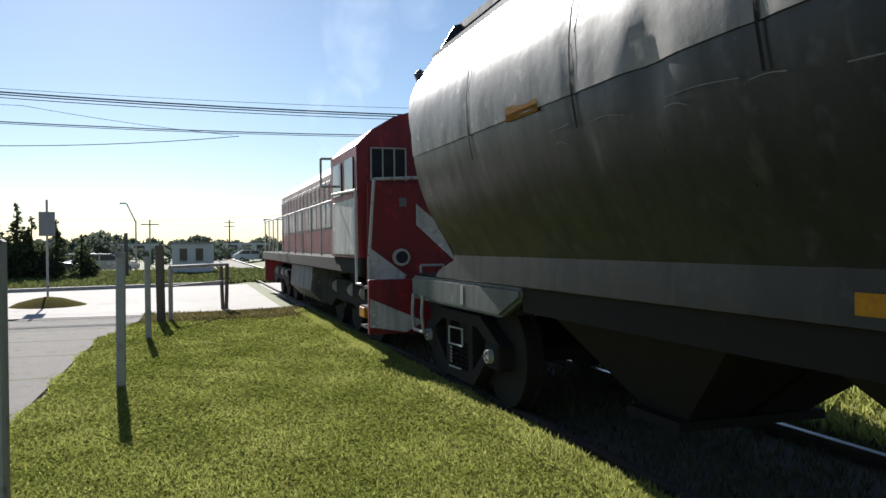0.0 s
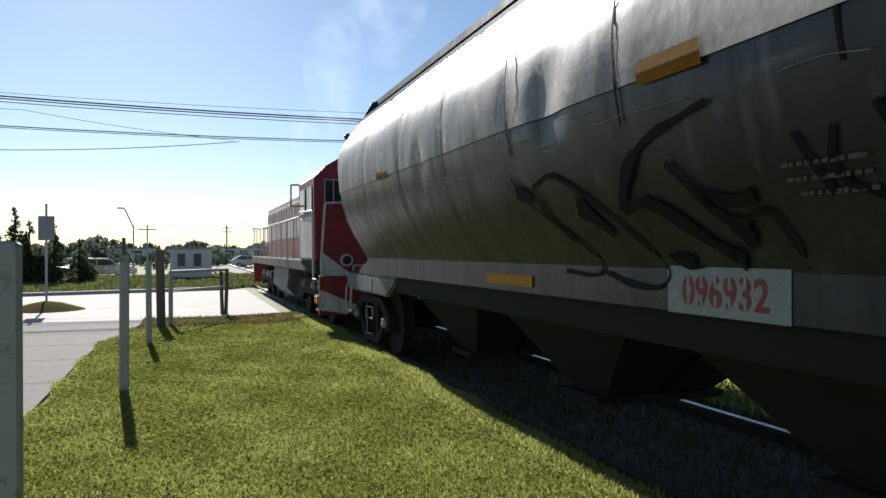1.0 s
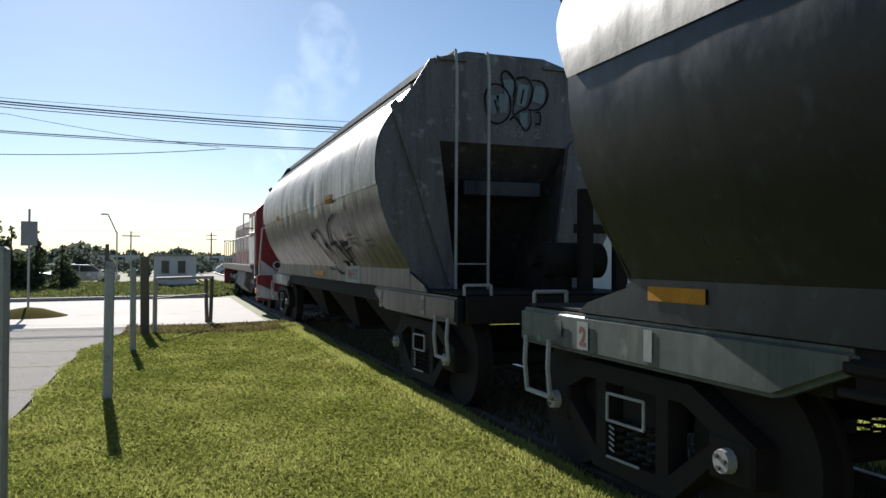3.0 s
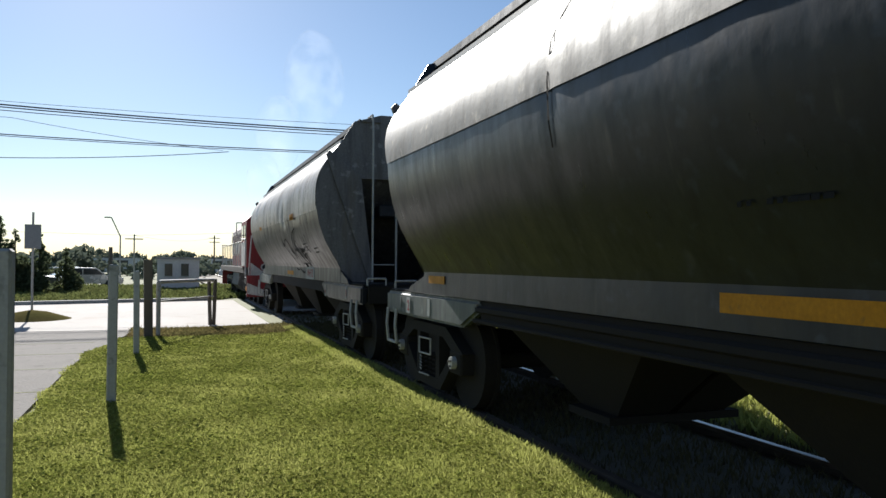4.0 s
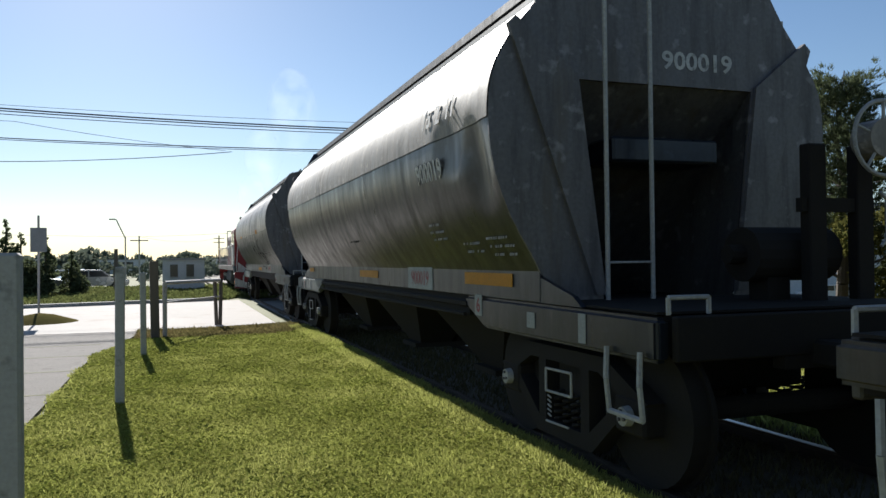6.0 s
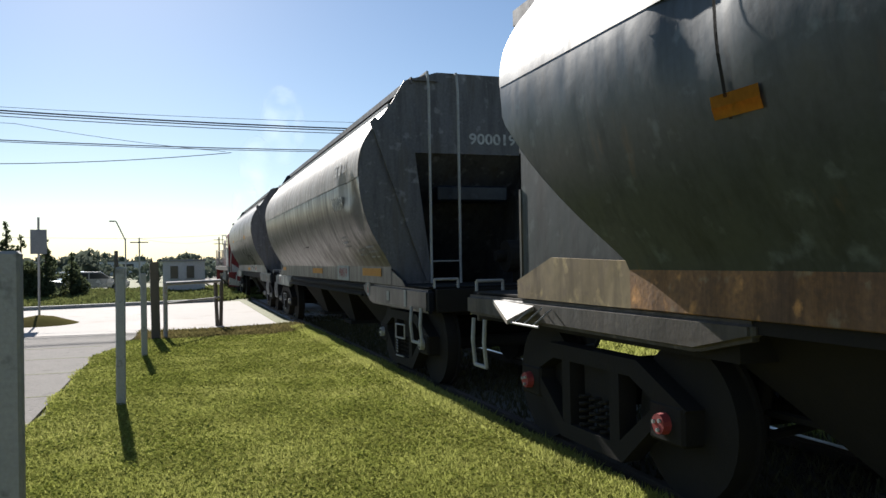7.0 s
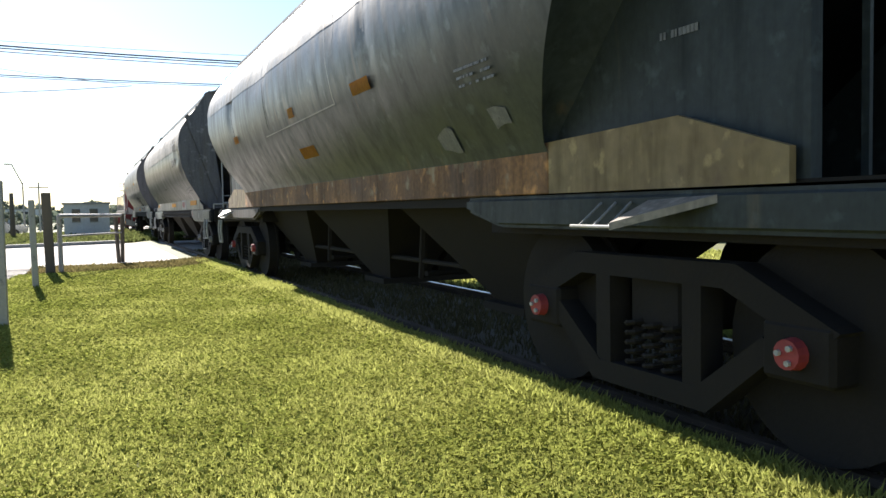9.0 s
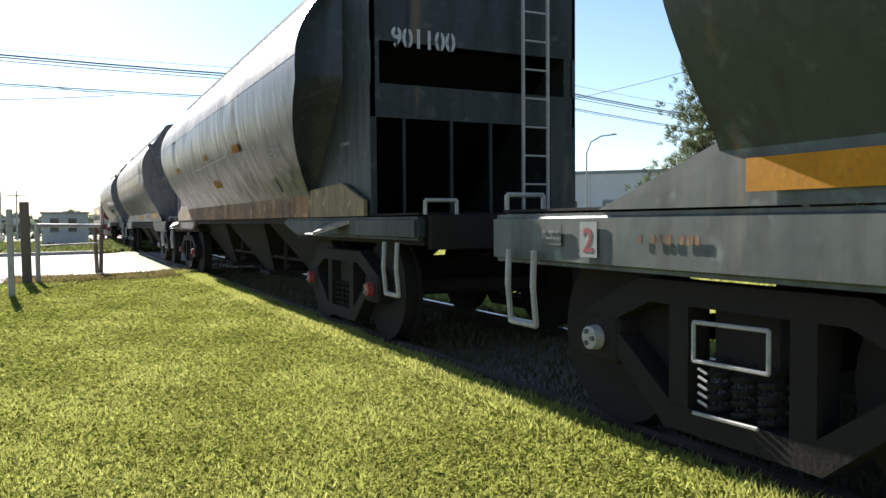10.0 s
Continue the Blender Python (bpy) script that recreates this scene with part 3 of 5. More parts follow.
def end_wall_a(wagon, half, e, material):
    """The upright end of the rounded wagon: wings and head plate round a sloping recess."""
    y1 = e * (half - 0.02)
    sec = smooth_section(14)
    outline = [(-w, z) for w, z in sec] + [(-0.95, 3.86), (-0.5, 3.99), (0.5, 3.99), (0.95, 3.86)] + [(w, z) for w, z in reversed(sec)]
    hole = [(0.95, 1.2), (0.62, 1.2), (0.82, 2.92), (-0.82, 2.92), (-0.62, 1.2), (-0.95, 1.2)]
    bm = B()
    add_prism(bm, outline + hole, "y", -0.012, 0.012)
    bmesh.ops.triangulate(bm, faces=[f for f in bm.faces if len(f.verts) > 4])
    for v in bm.verts:
        v.co.y += e * (half + (flare(v.co.z) if e > 0 else 0.0))
    part("end_plate", bm, material, wagon)
    bm = B()
    a = [(-0.82, y1, 2.92), (0.82, y1, 2.92), (0.62, e * (half - 1.5), 1.2), (-0.62, e * (half - 1.5), 1.2)]
    v = [bm.verts.new(p) for p in a]
    bm.faces.new(v)
    for s in (-1, 1):
        v = [bm.verts.new(p) for p in ((s * 0.82, y1, 2.92), (s * 0.62, y1, 1.2), (s * 0.62, e * (half - 1.5), 1.2))]
        bm.faces.new(v)
    bmesh.ops.solidify(bm, geom=bm.faces[:], thickness=0.012)
    part("slope_sheet", bm, "end_dark", wagon, "dark sloping sheet of the end recess")
    for s in (-1, 1):
        bm = B()
        add_prism(bm, [(s * 0.84, 2.95), (s * 1.36, 3.36), (s * 1.42, 3.3), (s * 0.7, 1.25), (s * 0.62, 1.25)], "y", min(e * half, e * (half + 0.05)), max(e * half, e * (half + 0.05)))
        for v in bm.verts:
            v.co.y += flare(v.co.z) if e > 0 else 0.0
        part("end_brace", bm, "end_dark", wagon)
    bm = B()
    add_box(bm, -0.5, 0.5, min(y1, e * (half - 0.5)), max(y1, e * (half - 0.5)), 2.3, 2.5, 0.02)
    part("cross_beam", bm, "slate_wagon", wagon)
    bm = B()
    add_prism(bm, [(e * (half - 0.9), 1.2), (e * (half + 0.62), 1.2), (e * (half + 0.5), 1.27), (e * (half - 0.2), 1.44), (e * (half - 0.9), 1.44)], "x", -1.16, -1.12)
    part("gusset", bm, "grey_wagon", wagon)


def end_ladder(wagon, x0, x1, y, z0, z1, rungs):
    for x in (x0, x1):
        bm = B()
        add_rod(bm, [(x, y, z0), (x, y, z1 - 0.25), (x, y + 0.05, z1), (x, y + 0.35, z1)], 0.018)
        part("ladder_stile", bm, "pipe", wagon)
    for k in range(rungs):
        z = z0 + 0.3 + k * (z1 - z0 - 0.5) / max(1, rungs - 1)
        bm = B()
        add_rod(bm, [(x0, y, z), (x1, y, z)], 0.01)
        part("ladder_rung", bm, "pipe", wagon)


def brake_stand(wagon, half):
    """Handbrake wheel on two uprights, with its cylinder, on the rear platform."""
    y = -half + 0.55
    bm = B()
    add_box(bm, 0.5, 0.66, y, y + 0.1, 1.2, 2.34, 0.01)
    add_box(bm, 0.94, 1.1, y, y + 0.1, 1.2, 2.34, 0.01)
    add_box(bm, 0.45, 1.12, y + 0.02, y + 0.08, 1.85, 1.95)
    st = part("brake_stand", bm, "dark", wagon, "dark steel handbrake stand")
    bm = B()
    c = Vector((1.02, y - 0.16, 2.37))
    ring = [c + Vector((0.27 * math.cos(a), 0, 0.27 * math.sin(a))) for a in [i * math.pi / 12 for i in range(25)]]
    add_rod(bm, ring, 0.016)
    for k in range(5):
        a = k * 2 * math.pi / 5 + 0.3
        add_rod(bm, [c, c + Vector((0.27 * math.cos(a), 0, 0.27 * math.sin(a)))], 0.012)
    part("brake_wheel", bm, "pipe", st, "grey spoked handbrake wheel")
    bm = B()
    add_cyl(bm, c + Vector((0, -0.02, 0)), c + Vector((0, 0.16, 0)), 0.14, seg=18)
    part("wheel_hub", bm, "dust", st, "pale round hub plate")
    bm = B()
    add_cyl(bm, (0.15, y + 0.3, 1.55), (0.9, y + 0.3, 1.55), 0.2, seg=18)
    add_cyl(bm, (0.02, y + 0.3, 1.55), (0.15, y + 0.3, 1.55), 0.07, seg=10)
    add_box(bm, 0.3, 0.5, y + 0.2, y + 0.4, 1.2, 1.4)
    part("brake_cylinder", bm, "dark", st, "dark air brake cylinder")
    bm = B()
    add_rod(bm, [(1.16, y, 1.6), (1.22, y, 1.65), (1.22, y, 1.95), (1.16, y, 2.0)], 0.014)
    part("grab_iron", bm, "pipe", st)


def yellow_mark(wagon, y, z, l, h, wrap=True, x=None):
    bm = B()
    if x is not None:
        add_box(bm, x - 0.004, x, y - l / 2, y + l / 2, z - h / 2, z + h / 2)
        part("reflector", bm, "yellow", wagon, "worn yellow reflective strip")
        return
    zs = [z - h / 2, z, z + h / 2]
    for a, b in zip(zs, zs[1:]):
        xa = -half_width(a) - 0.006 if x is None else x
        xb = -half_width(b) - 0.006 if x is None else x
        v = [bm.verts.new(p) for p in ((xa, y - l / 2, a), (xa, y + l / 2, a), (xb, y + l / 2, b), (xb, y - l / 2, b))]
        bm.faces.new(v[::-1])
    bmesh.ops.solidify(bm, geom=bm.faces[:], thickness=-0.004)
    part("reflector", bm, "yellow", wagon, "worn yellow reflective strip")


def plate(wagon, y, z, l, h, x, material="panel_white", name="number_plate"):
    bm = B()
    add_box(bm, x - 0.004, x, y - l / 2, y + l / 2, z - h / 2, z + h / 2)
    return part(name, bm, material, wagon)


def round_wagon(label, y0, lower, upper, band, dents, step_z=None, seams=(), pipes=False):
    """Covered grain wagon with round sides."""
    w = thing("hopper_wagon", label, "rail wagon", "wagons of the goods train", at=pose(TRACK_X, y0, 0))
    half, bar = 6.95, 5.45
    underframe(w, half, band, "pipe", 5.6)
    hopper_bins(w, (-2.9, 0.0, 2.9))
    cutz = step_z or 3.0
    for s in (-1, 1):
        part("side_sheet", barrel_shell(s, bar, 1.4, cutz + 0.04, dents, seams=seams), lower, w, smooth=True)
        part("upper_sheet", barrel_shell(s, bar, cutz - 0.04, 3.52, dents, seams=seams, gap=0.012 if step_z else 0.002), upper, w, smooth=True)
        bm = B()
        add_box(bm, s * 1.13, s * 1.165, -bar, bar, 1.2, 1.5, 0.006)
        part("side_band", bm, band, w)
        if pipes:
            bm = B()
            add_rod(bm, [(s * 1.15, -3.9, 1.12), (s * 1.15, 3.9, 1.12)], 0.035)
            add_rod(bm, [(s * 1.19, -3.9, 1.02), (s * 1.19, 3.9, 1.02)], 0.02)
            part("train_pipe", bm, "dark", w, "dark air pipe along the sill")
    roof_parts(w, bar + 0.6, bar, lower)
    # rear end plate takes the lightened steel, standing in for bounced light
    for e in (-1, 1):
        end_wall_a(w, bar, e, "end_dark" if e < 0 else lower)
    end_ladder(w, -0.66, -0.26, -bar - 0.14, 1.2, 3.97, 1)
    brake_stand(w, half)
    for yy in (-half + 0.12, half - 0.54):
        step_iron(w, -1.2, yy, 0.4, 0.37)
        step_iron(w, 1.2, yy, 0.4, 0.37)
    for x in (-1.07, 0.75):
        grab_iron(w, x, -half + 0.02, 1.2, 0.28, 0.1, "x")
        grab_iron(w, x, half - 0.04, 1.2, 0.28, 0.1, "x")
    return w


def box_end_wagon(label, y0, body, bay, band, ends, panel, bogie_at, gus, cut=0.95, top="green_wagon"):
    """Covered grain wagon whose hold slants in at the ends over flat-sided end bays. gus: front, peak and rear of the gusset from the middle."""
    half, bar = 7.35, 5.5
    w = thing("hopper_wagon", label, "rail wagon", "wagons of the goods train", at=pose(TRACK_X, y0, 0))
    rusty = ends == "rust"
    underframe(w, half, "bay" if rusty else "pale_green", "hub" if rusty else "pipe", bogie_at, front="sill_rust" if rusty else "pale_green", low=1.0 if rusty else 0.9, plates=not rusty)
    hopper_bins(w, (-3.0, 0.0, 3.0))
    for s in (-1, 1):
        part("side_sheet", barrel_shell(s, bar, 1.4, 2.78, [(1.5, 2.9, 0.8, 0.4, 0.03), (-2, 3.0, 0.6, 0.5, 0.025), (3.4, 2.8, 0.3, 0.6, 0.03)], cut=cut, lean=0.4, seams=(-2.6, 1.05, 3.2)), body, w, smooth=True)
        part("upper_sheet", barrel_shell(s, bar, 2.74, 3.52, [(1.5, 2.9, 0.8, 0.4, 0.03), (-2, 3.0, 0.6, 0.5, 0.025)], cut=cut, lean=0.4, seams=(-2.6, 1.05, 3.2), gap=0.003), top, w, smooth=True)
        bm = B()
        add_box(bm, s * 1.13, s * 1.165, -gus[2], gus[2], 1.2, 1.49, 0.006)
        part("side_band", bm, band, w, "stained lower band")
        for e in (-1, 1):
            part("end_sheet", barrel_cap(s, e, bar, cut, 0.4, 1.08), body, w, "sheet closing the end of the round hold", smooth=True)
        for e in (-1, 1):
            bm = B()
            add_box(bm, s * 1.06, s * 1.10, e * 3.4, e * panel, 1.2, 3.45)
            part("bay_panel", bm, bay, w, "flat side panel of the end bay")
            bm = B()
            if ends == "rust":
                out = [(e * gus[2], 1.2), (e * gus[0], 1.2), (e * gus[0], 1.34), (e * gus[1], 1.52), (e * gus[2], 1.49)]
            else:
                out = [(e * gus[2], 1.2), (e * gus[0], 1.2), (e * gus[1], 1.5), (e * gus[2], 1.5)]
            add_prism(bm, out, "x", s * 1.125, s * 1.16)
            part("gusset", bm, "ochre" if ends == "rust" else ends, w, "faded reinforcing plate")
    roof_parts(w, panel, panel, body, boards=False, eave=1.1)
    for e in (-1, 1):
        y = e * panel
        ya, yb = min(y, y - e * 0.03), max(y, y - e * 0.03)
        bm = B()
        add_box(bm, -1.1, 1.1, ya, yb, 2.76, 3.5)
        add_prism(bm, [(-1.1, 3.5), (1.1, 3.5), (0.5, 3.86), (-0.5, 3.86)], "y", ya, yb)
        part("end_plate", bm, bay, w)
        bm = B()
        add_box(bm, -1.1, 1.1, ya, yb, 2.08, 2.38)
        part("cross_beam", bm, "bay", w)
        for x, wd in ((-1.08, 0.06), (-0.78, 0.02), (-0.3, 0.025), (0.12, 0.025), (0.95, 0.3)):
            bm = B()
            add_box(bm, x - wd / 2, x + wd / 2, ya - 0.002, yb + 0.002, 1.2, 2.08)
            part("bay_post", bm, "bay", w)
        for x in (-1.06, 1.0):
            bm = B()
            add_box(bm, x - 0.04, x + 0.04, ya, yb, 2.38, 2.76)
            part("head_post", bm, "bay", w)
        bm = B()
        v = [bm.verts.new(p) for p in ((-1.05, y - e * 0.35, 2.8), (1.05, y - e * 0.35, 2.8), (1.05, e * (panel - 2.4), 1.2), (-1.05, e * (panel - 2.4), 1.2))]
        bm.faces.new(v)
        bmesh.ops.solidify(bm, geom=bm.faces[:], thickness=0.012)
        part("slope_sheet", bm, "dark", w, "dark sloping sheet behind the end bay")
    end_ladder(w, 0.42, 0.7, -panel - 0.1, 1.2, 3.9, 9)
    for yy in (-half + 0.29, half - 0.53):
        step_iron(w, -1.2, yy, 0.42, 0.27)
        step_iron(w, 1.2, yy, 0.42, 0.27)
    for x in (-1.08, 0.62):
        grab_iron(w, x, -half + 0.02, 1.2, 0.27, 0.11, "x")
        grab_iron(w, x, half - 0.04, 1.2, 0.27, 0.11, "x")
    return w


def rigging(w, spots):
    """Brake rods and levers hung under the hold."""
    bm = B()
    add_rod(bm, [(-0.6, -4.2, 0.62), (-0.6, 4.2, 0.62)], 0.025)
    add_rod(bm, [(0.55, -4.0, 0.5), (0.55, 4.0, 0.58)], 0.02)
    part("brake_rod", bm, "dark", w)
    for y in spots:
        bm = B()
        add_rod(bm, [(-0.6, y, 1.1), (-0.6, y + 0.1, 0.45)], 0.04)
        add_rod(bm, [(-0.6, y, 0.5), (0.55, y + 0.3, 0.5)], 0.03)
        part("brake_lever", bm, "dark", w)


def spray(w, strokes, material="black_ink", r=0.03, gap=0.012, rear_y=None):
    """Sprayed lines that follow the curved side (y, z) or lie on the end plate (x, z)."""
    for line in strokes:
        bm = B()
        pts = []
        n = len(line)
        for i in range(n - 1):
            p0, p1, p2, p3 = line[max(0, i - 1)], line[i], line[i + 1], line[min(n - 1, i + 2)]
            for k in range(5):
                t = k / 5
                pts.append(tuple(0.5 * (2 * b + (c - a) * t + (2 * a - 5 * b + 4 * c - d) * t * t + (3 * b - a - 3 * c + d) * t ** 3)
                                 for a, b, c, d in zip(p0, p1, p2, p3)))
        pts.append(line[-1])
        left, right = [], []
        for i, (u, z) in enumerate(pts):
            a, b = pts[max(0, i - 1)], pts[min(len(pts) - 1, i + 1)]
            du, dz = b[0] - a[0], b[1] - a[1]
            L = math.hypot(du, dz) or 1
            q = r * (0.7 + 0.6 * noise.noise((u * 5, z * 5, 1)))
            for out, sg in ((left, 1), (right, -1)):
                uu, zz = u - sg * dz / L * q, z + sg * du / L * q
                if rear_y is None:
                    out.append(bm.verts.new((-half_width(zz) - gap if zz > 1.5 else -1.178, uu, zz)))
                else:
                    out.append(bm.verts.new((uu, rear_y - gap, zz)))
        for i in range(len(pts) - 1):
            bm.faces.new((left[i], left[i + 1], right[i + 1], right[i]))
        part("spray_line", bm, material, w)


def side_bars(w, y, z, l, h, rows, material="faded", x=None):
    """Small unreadable writing as plain bars."""
    for k in range(rows):
        zz = z + h / 2 - (k + 0.5) * h / rows
        n = 10
        for i in range(n):
            if random.random() < 0.15:
                continue
            a = y + l / 2 - i * l / n
            b = a - l / n * random.uniform(0.45, 0.95)
            bm = B()
            xx = -half_width(zz) - 0.014 if x is None else x
            add_box(bm, xx - 0.002, xx, b, a, zz - h / rows * 0.17, zz + h / rows * 0.17)
            part("small_print", bm, material, w)


# ---------------------------------------------------------------- locomotive


def big_bogie(parent, yc):
    bm = B()
    add_box(bm, -1.05, 1.05, -1.2, 1.2, 0.6, 0.85, 0.03)
    bg = part("bogie", bm, "dark", parent, "black three-axle bogie")
    bg.matrix_basis = pose(0, yc, 0)
    for s in (-1, 1):
        bm = B()
        add_prism(bm, [(-1.9, 0.75), (-1.9, 0.5), (-1.3, 0.42), (-0.8, 0.6), (0.8, 0.6), (1.3, 0.42), (1.9, 0.5), (1.9, 0.75), (1.4, 0.95), (-1.4, 0.95)], "x", s * 1.02, s * 1.15)
        part("side_frame", bm, "dark", bg)
        for y in (-1.35, -0.45, 0.95):
            bm = B()
            add_cyl(bm, (s * 1.12, y - 0.2, 0.82), (s * 1.12, y + 0.2, 0.82), 0.1, seg=12)
            part("brake_cylinder", bm, "dark", bg)
            bm = B()
            add_cyl(bm, (s * 1.12, y - 0.23, 0.82), (s * 1.12, y - 0.2, 0.82), 0.11, seg=12)
            part("cylinder_cap", bm, "white_paint", bg, "pale round cylinder end")
    for dy in (-1.55, 0.0, 1.55):
        SPINNERS.append((wheelset(bg, dy, "dark"), dy))


def stripe(loco, poly, y):
    bm = B()
    add_prism(bm, poly, "y", y - 0.012, y)
    part("chevron", bm, "white_paint", loco, "white diagonal warning stripe")


def locomotive(y0):
    lo = thing("diesel_locomotive", "red and white diesel locomotive with striped end and long dusty hood", "locomotive", at=pose(TRACK_X, y0, 0))
    bm = B()
    add_box(bm, -1.38, 1.38, 1.02, 16.2, 1.12, 1.36, 0.02)
    part("platform", bm, "dark", lo)
    # rear pilot and end panel with stripes
    bm = B()
    add_box(bm, -1.48, 1.48, 0.06, 0.14, 0.4, 1.1, 0.01)
    part("pilot", bm, "red_paint", lo, "red pilot plate with white stripes")
    for s in (-1, 1):
        stripe(lo, [(s * 1.47, 0.86), (s * 1.47, 0.5), (s * 0.99, 0.42), (s * 0.75, 0.55)], 0.055)
        stripe(lo, [(s * 0.35, 0.42), (s * 0.1, 0.42), (s * 0.62, 1.0), (s * 0.85, 1.0)], 0.055)
    bm = B()
    add_box(bm, -1.3, 1.3, 0.92, 1.0, 1.0, 2.42, 0.015)
    part("end_panel", bm, "red_paint", lo, "red end panel with white stripes")
    for s in (-1, 1):
        stripe(lo, [(s * 0.6, 2.12), (s * 0.6, 1.82), (s * 0.02, 1.3), (0.0, 1.62)], 0.915)
        stripe(lo, [(s * 1.29, 1.52), (s * 1.29, 1.02), (s * 0.8, 1.02), (s * 0.75, 1.12)], 0.915)
    for x in (-0.83, 0.83):
        bm = B()
        add_cyl(bm, (x, 0.84, 1.37), (x, 0.92, 1.37), 0.12, seg=18)
        hl = part("headlight", bm, "white_paint", lo, "round headlight in a pale ring")
        bm = B()
        add_cyl(bm, (x, 0.825, 1.37), (x, 0.838, 1.37), 0.085, seg=18)
        part("lens", bm, "glass", hl)
    bm = B()
    add_box(bm, -0.84, -0.74, 0.915, 0.918, 2.08, 2.2)
    part("end_number", bm, "faded", lo, "small pale number block")
    # cab
    bm = B()
    arch = [(-1.4, 1.36), (-1.42, 2.94), (-1.2, 3.16), (-0.87, 3.36), (-0.4, 3.5), (0, 3.53), (0.4, 3.5), (0.87, 3.36), (1.2, 3.16), (1.42, 2.94), (1.4, 1.36)]
    add_prism(bm, arch, "y", 1.05, 3.1)
    part("cab", bm, "red_paint", lo, "red driver's cab")
    for x0, x1 in ((-1.22, -0.72), (-0.5, -0.18), (0.18, 0.5), (0.72, 1.22)):
        bm = B()
        add_box(bm, x0, x1, 1.03, 1.045, 2.46, 2.88)
        win = part("window", bm, "glass", lo, "dark barred cab window")
        bm = B()
        for k in range(4):
            x = x0 + (x1 - x0) * k / 3
            add_rod(bm, [(x, 1.0, 2.44), (x, 1.0, 2.9)], 0.012)
        add_rod(bm, [(x0, 1.0, 2.9), (x1, 1.0, 2.9)], 0.012)
        part("window_bar", bm, "pipe", win)
    for s in (-1, 1):
        for ya, yb in ((1.25, 1.85), (2.15, 2.8)):
            bm = B()
            add_box(bm, s * 1.42, s * 1.435, ya, yb, 2.3, 2.8)
            part("side_window", bm, "glass", lo, "dark cab side window")
        bm = B()
        add_rod(bm, [(s * 1.42, 2.95, 2.5), (s * 1.6, 3.0, 2.5), (s * 1.6, 3.0, 2.95), (s * 1.42, 2.95, 2.95)], 0.02)
        part("mirror", bm, "pipe", lo, "pale mirror bracket")
        bm = B()
        add_box(bm, s * 1.405, s * 1.43, 1.2, 2.9, 1.4, 2.22, 0.01)
        part("side_panel", bm, "white_paint", lo, "dirty white panel of the cab side")
    # long hood with doors; sun glare on its sides is painted pale
    bm = B()
    add_prism(bm, [(-0.9, 1.36), (-0.92, 2.98), (-0.75, 3.2), (0.75, 3.2), (0.92, 2.98), (0.9, 1.36)], "y", 3.1, 14.6)
    part("hood", bm, "hood", lo, "long dusty hood, pale with painted sun glare")
    for s in (-1, 1):
        bm = B()
        add_box(bm, s * 0.905, s * 0.935, 3.15, 14.5, 1.38, 1.85)
        part("hood_stripe", bm, "red_paint", lo, "red lower band of the hood")
        for k in range(18):
            y = 3.4 + k * 0.62
            bm = B()
            add_box(bm, s * 0.915, s * 0.945, y, y + 0.5, 1.9, 2.86, 0.01)
            # most doors white, to paint in the glare
            part("hood_door", bm, "white_paint" if k % 3 else "hood", lo)
            bm = B()
            add_box(bm, s * 0.944, s * 0.955, y + 0.06, y + 0.44, 2.45, 2.8)
            for q in range(5):
                add_box(bm, s * 0.955, s * 0.97, y + 0.06, y + 0.44, 2.47 + q * 0.07, 2.49 + q * 0.07)
            part("louvre", bm, "hood", lo, "dusty louvred vent, glare-pale like the hood")
    for y, l in ((6.0, 0.9), (9.6, 1.2), (13.4, 0.9)):
        bm = B()
        add_box(bm, -0.5, 0.5, y, y + l, 3.2, 3.36, 0.03)
        part("roof_box", bm, "dark", lo, "dark exhaust and fan housing")
    # front short nose
    bm = B()
    add_box(bm, -0.85, 0.85, 14.6, 15.4, 1.36, 2.2, 0.05)
    part("nose", bm, "red_paint", lo)
    # handrails
    for s in (-1, 1):
        for k in range(11):
            y = 3.4 + k * 1.22
            bm = B()
            add_rod(bm, [(s * 1.34, y, 1.36), (s * 1.34, y, 2.3)], 0.018)
            part("rail_post", bm, "rail_paint", lo)
        bm = B()
        add_rod(bm, [(s * 1.34, 3.2, 2.3), (s * 1.34, 15.9, 2.3)], 0.02)
        part("handrail", bm, "rail_paint", lo, "white tube handrail")
        bm = B()
        add_rod(bm, [(s * 1.36, 0.55, 1.0), (s * 1.38, 0.5, 1.3), (s * 1.3, 0.5, 2.42), (s * 0.5, 0.5, 2.46)], 0.022)
        part("end_handrail", bm, "rail_paint", lo, "white bent handrail at the end")
        bm = B()
        add_rod(bm, [(s * 1.46, 0.6, 1.02), (s * 1.46, 0.9, 1.02), (s * 1.46, 0.95, 2.3), (s * 1.44, 2.9, 2.36)], 0.02)
        part("step_handrail", bm, "rail_paint", lo)
        for k in range(3):
            bm = B()
            add_box(bm, s * 1.05, s * 1.45, 0.25, 0.7, 0.45 + k * 0.26, 0.48 + k * 0.26)
            part("step", bm, "dark", lo)
        bm = B()
        add_box(bm, s * 1.25, s * 1.46, 0.45, 0.75, 0.58, 0.72, 0.01)
        part("step_light", bm, "yellow", lo, "yellow step marker")
        for k in range(3):
            bm = B()
            add_rod(bm, [(s * (0.5 + 0.4 * k), 16.1, 1.36), (s * (0.5 + 0.4 * k), 16.1, 2.4)], 0.02)
            part("front_rail_post", bm, "rail_paint", lo)
        bm = B()
        add_rod(bm, [(s * 0.3, 16.1, 2.4), (s * 1.34, 16.1, 2.4), (s * 1.34, 15.9, 2.3)], 0.02)
